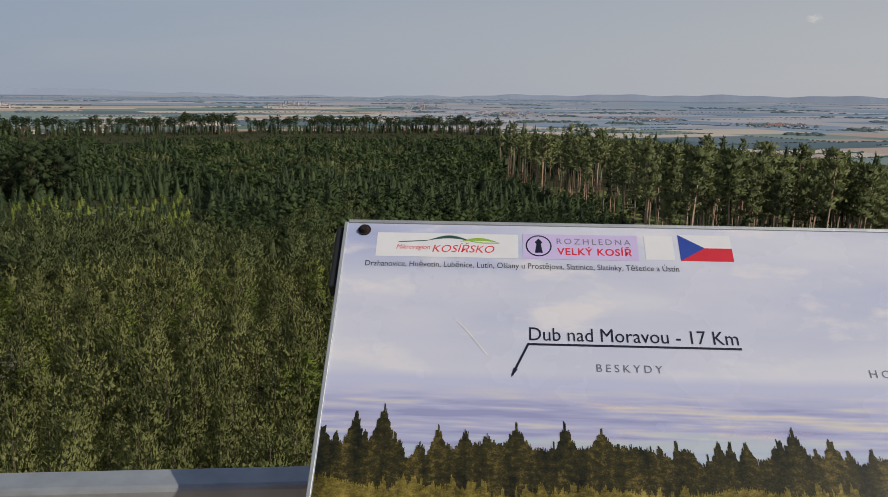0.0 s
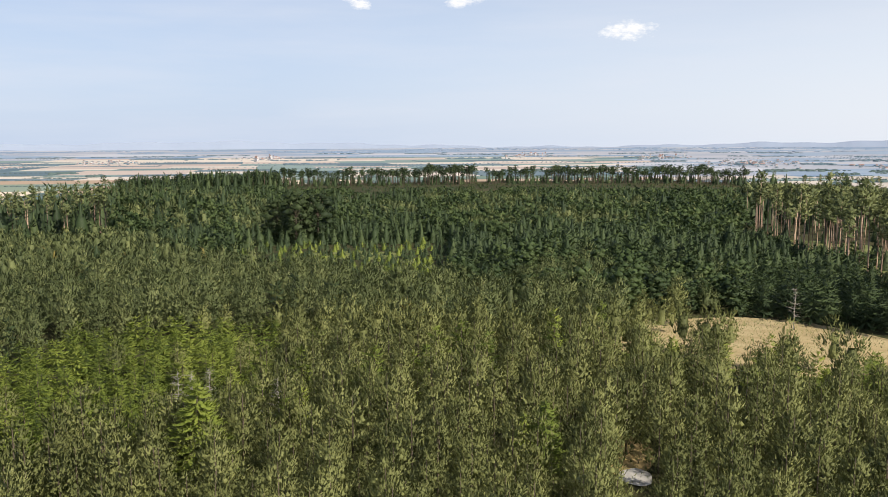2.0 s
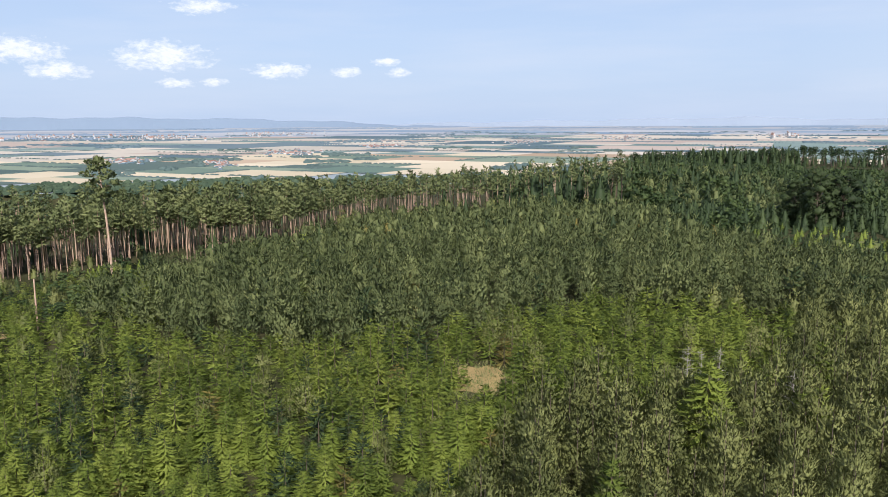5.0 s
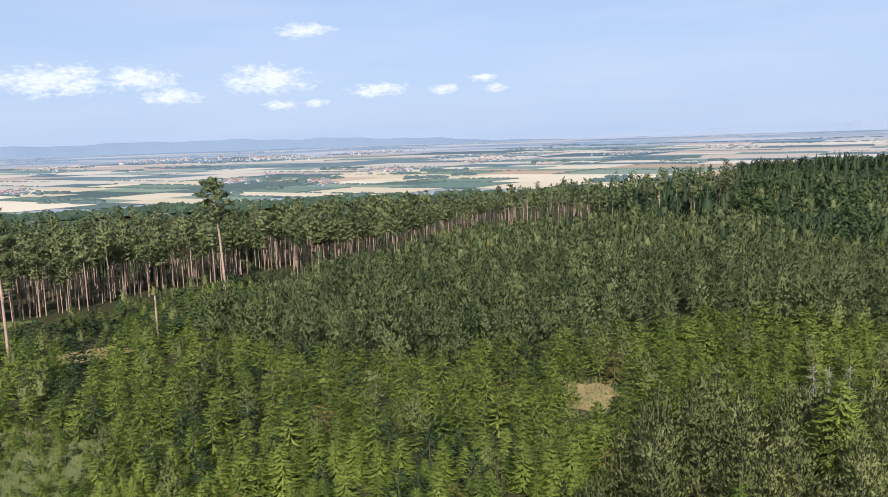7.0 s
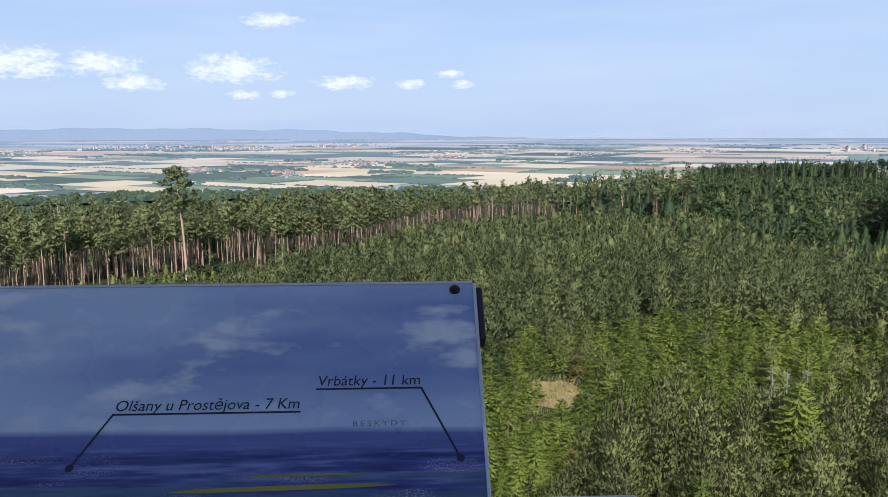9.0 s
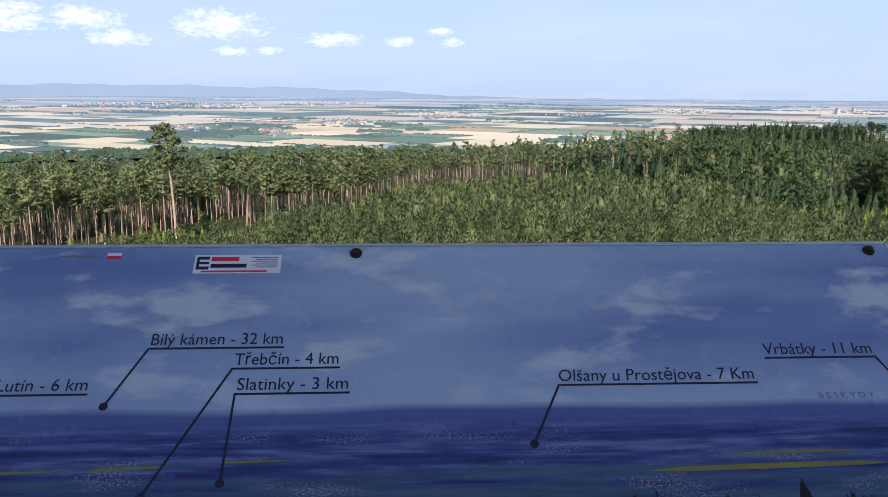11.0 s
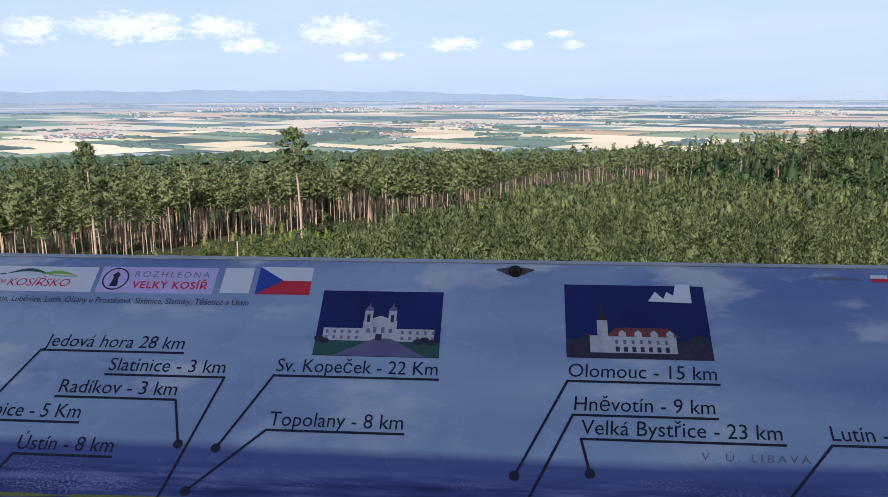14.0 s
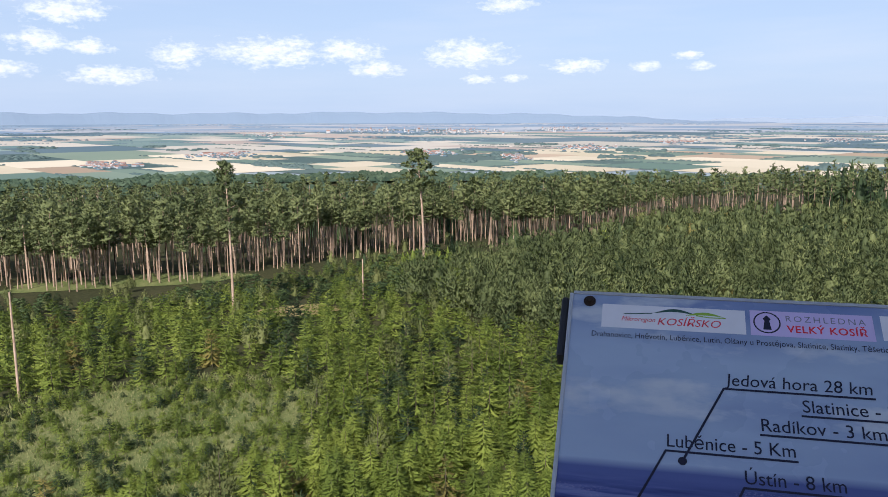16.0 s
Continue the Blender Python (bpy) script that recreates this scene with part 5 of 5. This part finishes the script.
def header(board):
    """The strip of logos and the flag at the head of a board."""
    rect("logo_ground", 0.012, -0.030, 0.138, -0.004, INK_WHITE, board, 0.0010, "white logo field")
    top = [(0.056 + 0.042 * i / 14, -0.0122 + 0.0060 * math.sin(math.pi * i / 14) ** 1.3) for i in range(15)]
    shape("logo_hill", top + [(x, -0.0122 + (y + 0.0122) * 0.45) for x, y in top[-2:0:-1]], INK_DARKGREEN, board, 0.0014)
    top = [(0.086 + 0.034 * i / 12, -0.0130 + 0.0045 * math.sin(math.pi * i / 12)) for i in range(13)]
    shape("logo_hill", top + [(x, -0.0130 + (y + 0.0130) * 0.3) for x, y in top[-2:0:-1]], INK_GREEN, board, 0.0016)
    stroke("logo_line", [(0.032, -0.0142), (0.045, -0.0132), (0.057, -0.0122)], 0.0010, INK_DARKGREEN, board, 0.0014)
    stroke("logo_line", [(0.096, -0.0125), (0.107, -0.0140), (0.121, -0.0138)], 0.0010, INK_GREEN, board, 0.0018)
    lettering("Mikroregion", 0.0300, -0.0218, 0.0300, 0.0050, INK_RED, board, 0.0014, 0.3)
    lettering("KOSÍŘSKO", 0.0620, -0.0245, 0.0550, 0.0078, INK_RED, board, 0.0014, 0.25)
    rect("emblem_ground", 0.142, -0.030, 0.243, -0.003, INK_LILAC, board, 0.0010, "lilac emblem field")
    shape("emblem_ring", [(0.156 + 0.0115 * math.cos(a), -0.0158 + 0.0115 * math.sin(a)) for a in (i * math.pi / 12 for i in range(24))], INK, board, 0.0013)
    shape("emblem_disc", [(0.156 + 0.0102 * math.cos(a), -0.0158 + 0.0102 * math.sin(a)) for a in (i * math.pi / 12 for i in range(24))], INK_LILAC, board, 0.0016)
    shape("emblem_tower", [(0.1525, -0.0235), (0.1595, -0.0235), (0.158, -0.014), (0.1595, -0.012), (0.156, -0.008), (0.1525, -0.012), (0.154, -0.014)], INK, board, 0.0019)
    lettering("ROZHLEDNA", 0.172, -0.0135, 0.065, 0.0062, INK_GREY, board, 0.0014, 0, 1.35)
    lettering("VELKÝ KOSÍŘ", 0.172, -0.0250, 0.065, 0.0072, INK_RED, board, 0.0014, 0, 1.1, 0.02)
    rect("code_field", 0.249, -0.0285, 0.274, -0.0025, INK_WHITE, board, 0.0010)
    rect("flag_white", 0.2790, -0.0150, 0.3245, -0.0010, INK_WHITE, board, 0.0010)
    rect("flag_red", 0.2790, -0.0290, 0.3245, -0.0150, INK_RED, board, 0.0010)
    shape("flag_wedge", [(0.2790, -0.0290), (0.3010, -0.0150), (0.2790, -0.0010)], INK_BLUE, board, 0.0014)
    lettering("Drahanovice, Hněvotín, Luběnice, Lutín, Olšany u Prostějova, Slatinice, Slatinky, Těšetice a Ústín", 0.004, -0.0405, 0.272, 0.0058, INK, board, 0.0012)


def info_board(key, label, low=-0.36):
    """A leaning information board: sheet, edge trim, bolts, brackets down to the rail."""
    board = tagged(new("information_board"), label, "sign")
    board.matrix_basis = panel_matrix(key)
    x0, x1 = -0.0155, 1.519
    bm = bmesh.new()
    box(bm, x0, x1, low, 0.006, -0.004, 0.0)
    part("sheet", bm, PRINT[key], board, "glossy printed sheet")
    bm = bmesh.new()
    box(bm, x0 - 0.001, x1 + 0.001, low, 0.0075, -0.018, -0.0045, 0.002)
    part("backing", bm, DARK_STEEL, board, "black backing plate")
    for a, b2 in ((x0 - 0.0035, x0), (x1, x1 + 0.0035)):
        bm = bmesh.new()
        box(bm, a, b2, low, 0.0065, -0.006, 0.0015, 0.0006)
        part("edge_trim", bm, STEEL, board, "thin metal edge trim")
    bm = bmesh.new()
    box(bm, x0, x1, 0.006, 0.0095, -0.006, 0.0012, 0.0006)
    part("edge_trim", bm, STEEL, board, "thin metal edge trim")
    for a in (x0 - 0.011, x1 + 0.0036):
        bm = bmesh.new()
        box(bm, a, a + 0.007, -0.062, 0.004, -0.02, -0.002, 0.002)
        part("corner_clip", bm, DARK_STEEL, board, "black corner clip")
    for x in (0.0, 0.4925, 1.0015, 1.5):
        bm = bmesh.new()
        bmesh.ops.create_cone(bm, cap_ends=True, segments=14, radius1=0.0042, radius2=0.003, depth=0.004, matrix=Matrix.Translation((x, -0.002, 0.003)))
        bmesh.ops.create_cone(bm, cap_ends=True, segments=14, radius1=0.0057, radius2=0.0057, depth=0.0012, matrix=Matrix.Translation((x, -0.002, 0.0008)))
        part("bolt", bm, RUST, board, "rusty dark bolt head")
    for x in (0.25, 1.25):
        bm = bmesh.new()
        box(bm, x - 0.02, x + 0.02, low + 0.02, -0.02, -0.04, -0.018, 0.002)
        part("bracket", bm, DARK_STEEL, board)
    return board


def callout(board, text, x0, x1, y, end, cap=0.0115, dot=0.0036, slant=0.0, right=False, arrow=0.0):
    """A place name over its rule, with a leader line to a dot."""
    lettering(text, x0 + 0.001, y + 0.0036, x1 - x0 - 0.002, cap, INK, board, 0.0014, slant)
    pts = [(x1, y), (x0, y), end] if not right else [(x0, y), (x1, y), end]
    stroke("leader_line", pts, 0.0019, INK, board, 0.0014, dot, arrow)


def build_boards():
    east = info_board("east", "sunlit white and lilac panorama information board on railing")
    header(east)
    callout(east, "Dub nad Moravou - 17 Km", 0.145, 0.316, -0.1150, (0.132, -0.1430), 0.0125, 0, 0, False, 0.006)
    treeline(east, -0.015, 1.518, -0.36, -0.226, 0.003, 0.012, SHRUB_PRINT, 14, (), 0.00032)
    lettering("BESKYDY", 0.199, -0.1385, 0.052, 0.0068, INK_GREY, east, 0.0013, 0, 1.5)
    lettering("HOSTÝNSKÉ VRCHY", 0.412, -0.1375, 0.125, 0.0068, INK_GREY, east, 0.0013, 0, 1.5)
    stroke("scratch", [(0.0845, -0.0930), (0.095, -0.104), (0.104, -0.116), (0.1115, -0.1255)], 0.0010, SCRATCH, east, 0.0013)
    treeline(east, -0.015, 1.518, -0.36, -0.194, 0.007, 0.017, TREE_PRINT["east"], 4, [(0.012, -0.176, 0.016), (0.033, -0.168, 0.016), (0.075, -0.184, 0.012), (0.17, -0.180, 0.014)])

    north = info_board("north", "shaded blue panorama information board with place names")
    header(north)
    for text, x0, x1, y, end, right in (
            ("Jedová hora 28 km", 0.117, 0.234, -0.0865, (0.083, -0.1560), False), ("Slatinice - 3 km", 0.177, 0.272, -0.1070, (0.238, -0.235), True),
            ("Radíkov - 3 km", 0.144, 0.239, -0.1270, (0.2505, -0.1623), True), ("Luběnice - 5 Km", 0.070, 0.170, -0.1480, (0.030, -0.230), False),
            ("Ústín - 8 km", 0.129, 0.204, -0.1740, (0.118, -0.1970), False), ("Sv. Kopeček - 22 Km", 0.310, 0.436, -0.1040, (0.2791, -0.1644), False),
            ("Topolany - 8 km", 0.313, 0.414, -0.1490, (0.265, -0.1970), False), ("Olomouc - 15 km", 0.532, 0.642, -0.1020, (0.4934, -0.1771), False),
            ("Hněvotín - 9 km", 0.535, 0.637, -0.1295, (0.5015, -0.1960), False), ("Velká Bystřice - 23 km", 0.540, 0.680, -0.1480, (0.5451, -0.1737), False),
            ("Lutín - 6 km", 0.711, 0.786, -0.1470, (0.6544, -0.2095), False), ("Bílý kámen - 32 km", 0.828, 0.942, -0.1040, (0.8016, -0.1582), False),
            ("Třebčín - 4 km", 0.901, 0.991, -0.1245, (0.8451, -0.2350), False), ("Slatinky - 3 km", 0.906, 1.000, -0.1485, (0.9036, -0.2252), False),
            ("Olšany u Prostějova - 7 Km", 1.1769, 1.349, -0.1443, (1.1506, -0.1971), False), ("Vrbátky - 11 km", 1.363, 1.4628, -0.1203, (1.4974, -0.1942), True)):
        callout(north, text, x0, x1, y, end, right=right, slant=0.10 if text[0] in "JOHV" else 0.0)
    lettering("V. Ú. LIBAVÁ", 0.622, -0.1610, 0.072, 0.0058, INK_GREY, north, 0.0013, 0.15, 1.4)
    lettering("BESKYDY", 1.399, -0.1605, 0.049, 0.0058, INK_GREY, north, 0.0013, 0, 1.4)
    for x0, y, length, thick in ((0.02, -0.205, 0.16, 0.004), (0.17, -0.203, 0.14, 0.003), (0.36, -0.206, 0.09, 0.003), (0.415, -0.222, 0.075, 0.005), (0.36, -0.213, 0.05, 0.003), (0.50, -0.232, 0.12, 0.008), (0.66, -0.214, 0.12, 0.0025), (0.80, -0.212, 0.06, 0.003), (0.90, -0.208, 0.055, 0.0025), (1.24, -0.220, 0.20, 0.006), (1.30, -0.208, 0.12, 0.0025)):
        pts = [(x0 + length * k, y + 0.55 * thick * (k - 0.5) + 0.5 * thick * math.sin(math.pi * k) ** 0.3 * (1 if i == 0 else -0.6)) for i in (0, 1) for k in ([j / 8 for j in range(9)] if i == 0 else [j / 8 for j in range(7, 0, -1)])]
        shape("printed_field", pts, INK_YELLOW, north, 0.0010, "yellow rape field in print")
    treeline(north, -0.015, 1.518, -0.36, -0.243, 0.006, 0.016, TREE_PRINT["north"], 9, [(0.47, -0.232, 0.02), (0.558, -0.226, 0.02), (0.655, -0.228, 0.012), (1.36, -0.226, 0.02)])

    stain = [(0.4925 + 0.014 * math.cos(t) * (1 + 0.25 * math.sin(3 * t)), -0.0015 + 0.0042 * math.sin(t)) for t in (i * math.pi / 10 for i in range(20))]
    shape("rust_stain", stain, INK_STAIN, north, 0.0011, "brown rust stain")
    # photo of a two-towered church
    photo = rect("church_photo", 0.3367, -0.0855, 0.4350, -0.0240, INK_SKY, north, 0.0012, "small photo of a pale two-towered church")
    rect("lawn", 0.3370, -0.0852, 0.4347, -0.0715, INK_DARKGREEN, photo, 0.0016)
    shape("path", [(0.352, -0.0852), (0.425, -0.0852), (0.396, -0.0690), (0.384, -0.0690)], INK_PATH, photo, 0.0019)
    rect("facade", 0.3420, -0.0715, 0.4300, -0.0600, INK_STONE, photo, 0.0018)
    shape("gable", [(0.373, -0.069), (0.400, -0.069), (0.400, -0.053), (0.3865, -0.048), (0.373, -0.053)], INK_STONE, photo, 0.0021)
    for x in (0.3735, 0.3925):
        shape("church_tower", [(x, -0.060), (x + 0.0065, -0.060), (x + 0.0065, -0.0430), (x + 0.00325, -0.0385), (x, -0.0430)], INK_STONE, photo, 0.0024)
        rect("belfry_window", x + 0.0020, -0.0540, x + 0.0045, -0.0470, INK_DUSK, photo, 0.0027)
        shape("cupola", [(x - 0.0005, -0.0435), (x + 0.0070, -0.0435), (x + 0.0058, -0.0405), (x + 0.0042, -0.0392), (x + 0.00325, -0.0350), (x + 0.0023, -0.0392), (x + 0.0007, -0.0405)], INK_PATH, photo, 0.0027)
    for i in range(15):
        x = 0.3440 + 0.0060 * i
        if not 0.368 < x < 0.401:
            rect("printed_window", x, -0.0700, x + 0.0022, -0.0672, INK_GREY, photo, 0.0022)
            rect("printed_window", x, -0.0648, x + 0.0022, -0.0618, INK_GREY, photo, 0.0022)
    for x in (0.3765, 0.3815, 0.3880, 0.3940):
        rect("printed_window", x, -0.0640, x + 0.0026, -0.0585, INK_GREY, photo, 0.0024)
    rect("portal", 0.3840, -0.0705, 0.3890, -0.0650, INK_DUSK, photo, 0.0024)
    for x, y in ((0.3395, -0.0700), (0.3440, -0.0720), (0.4180, -0.0715), (0.4230, -0.0700), (0.4290, -0.0720)):
        shape("printed_bush", [(x + 0.0040 * math.cos(t), y + 0.0026 * math.sin(t)) for t in (i * math.pi / 6 for i in range(12))], INK_DUSK, photo, 0.0028)
    # photo of a town hall
    photo = rect("town_hall_photo", 0.5319, -0.0820, 0.6410, -0.0140, INK_SKY, north, 0.0012, "small photo of a pale town hall with red roof")
    rect("square", 0.5322, -0.0818, 0.6407, -0.0765, INK_DUSK, photo, 0.0016)
    shape("dark_facade", [(0.5322, -0.0770), (0.6407, -0.0770), (0.6407, -0.0640), (0.632, -0.0600), (0.622, -0.0650), (0.560, -0.0650), (0.548, -0.0600), (0.540, -0.0660), (0.5322, -0.0650)], INK_DUSK, photo, 0.0015)
    rect("facade", 0.5500, -0.0770, 0.6150, -0.0620, INK_STONE, photo, 0.0018)
    shape("roof", [(0.563, -0.0625), (0.618, -0.0625), (0.610, -0.0545), (0.570, -0.0545)], INK_ROOF, photo, 0.0021)
    shape("clock_tower", [(0.5560, -0.0740), (0.5640, -0.0740), (0.5640, -0.0480), (0.5560, -0.0480)], INK_STONE, photo, 0.0024)
    shape("spire", [(0.5555, -0.0480), (0.5645, -0.0480), (0.5625, -0.0420), (0.5612, -0.0380), (0.5602, -0.0290), (0.5592, -0.0380), (0.5575, -0.0420)], INK_DUSK, photo, 0.0026)
    for x in (0.572, 0.584, 0.596, 0.608):
        shape("dormer", [(x, -0.0625), (x + 0.0055, -0.0625), (x + 0.0055, -0.0590), (x + 0.00275, -0.0565), (x, -0.0590)], INK_STONE, photo, 0.0025)
    for i in range(7):
        x = 0.569 + 0.0062 * i
        rect("printed_window", x, -0.0760, x + 0.0030, -0.0715, INK_DUSK, photo, 0.0022)
        rect("printed_window", x, -0.0690, x + 0.0022, -0.0655, INK_GREY, photo, 0.0022)
    shape("torn_patch", [(0.597, -0.0295), (0.603, -0.0200), (0.609, -0.0270), (0.612, -0.0200), (0.617, -0.0235), (0.6195, -0.0125), (0.6305, -0.0125), (0.6305, -0.0305)], INK_WHITE, photo, 0.0030, "torn white patch")
    # firm's sticker
    sticker = rect("firm_sticker", 0.8528, -0.0245, 0.9325, -0.0030, INK_WHITE, north, 0.0012, "white sticker with red and black marks")
    rect("sticker_mark", 0.8548, -0.0200, 0.8665, -0.0050, INK, sticker, 0.0016)
    rect("sticker_mark", 0.8575, -0.0110, 0.8665, -0.0085, INK_WHITE, sticker, 0.0019)
    rect("sticker_mark", 0.8575, -0.0165, 0.8665, -0.0140, INK_WHITE, sticker, 0.0019)
    rect("sticker_mark", 0.8680, -0.0105, 0.8935, -0.0055, INK_RED, sticker, 0.0016)
    rect("sticker_mark", 0.8680, -0.0180, 0.9010, -0.0135, INK, sticker, 0.0016)
    rect("sticker_mark", 0.8600, -0.0232, 0.9200, -0.0212, INK_RED, sticker, 0.0016)
    for i in range(6):
        rect("sticker_line", 0.905 + 0.004 * (i % 2), -0.0068 - 0.0022 * i, 0.929, -0.0058 - 0.0022 * i, INK_GREY, sticker, 0.0016)
    rect("small_flag_white", 0.7720, -0.0035, 0.7850, 0.0000, INK_WHITE, north, 0.0012)
    rect("small_flag_red", 0.7720, -0.0070, 0.7850, -0.0035, INK_RED, north, 0.0012)
    rect("small_print_bar", 0.728, -0.0055, 0.764, -0.0030, INK_GREY, north, 0.0012)


build_boards()
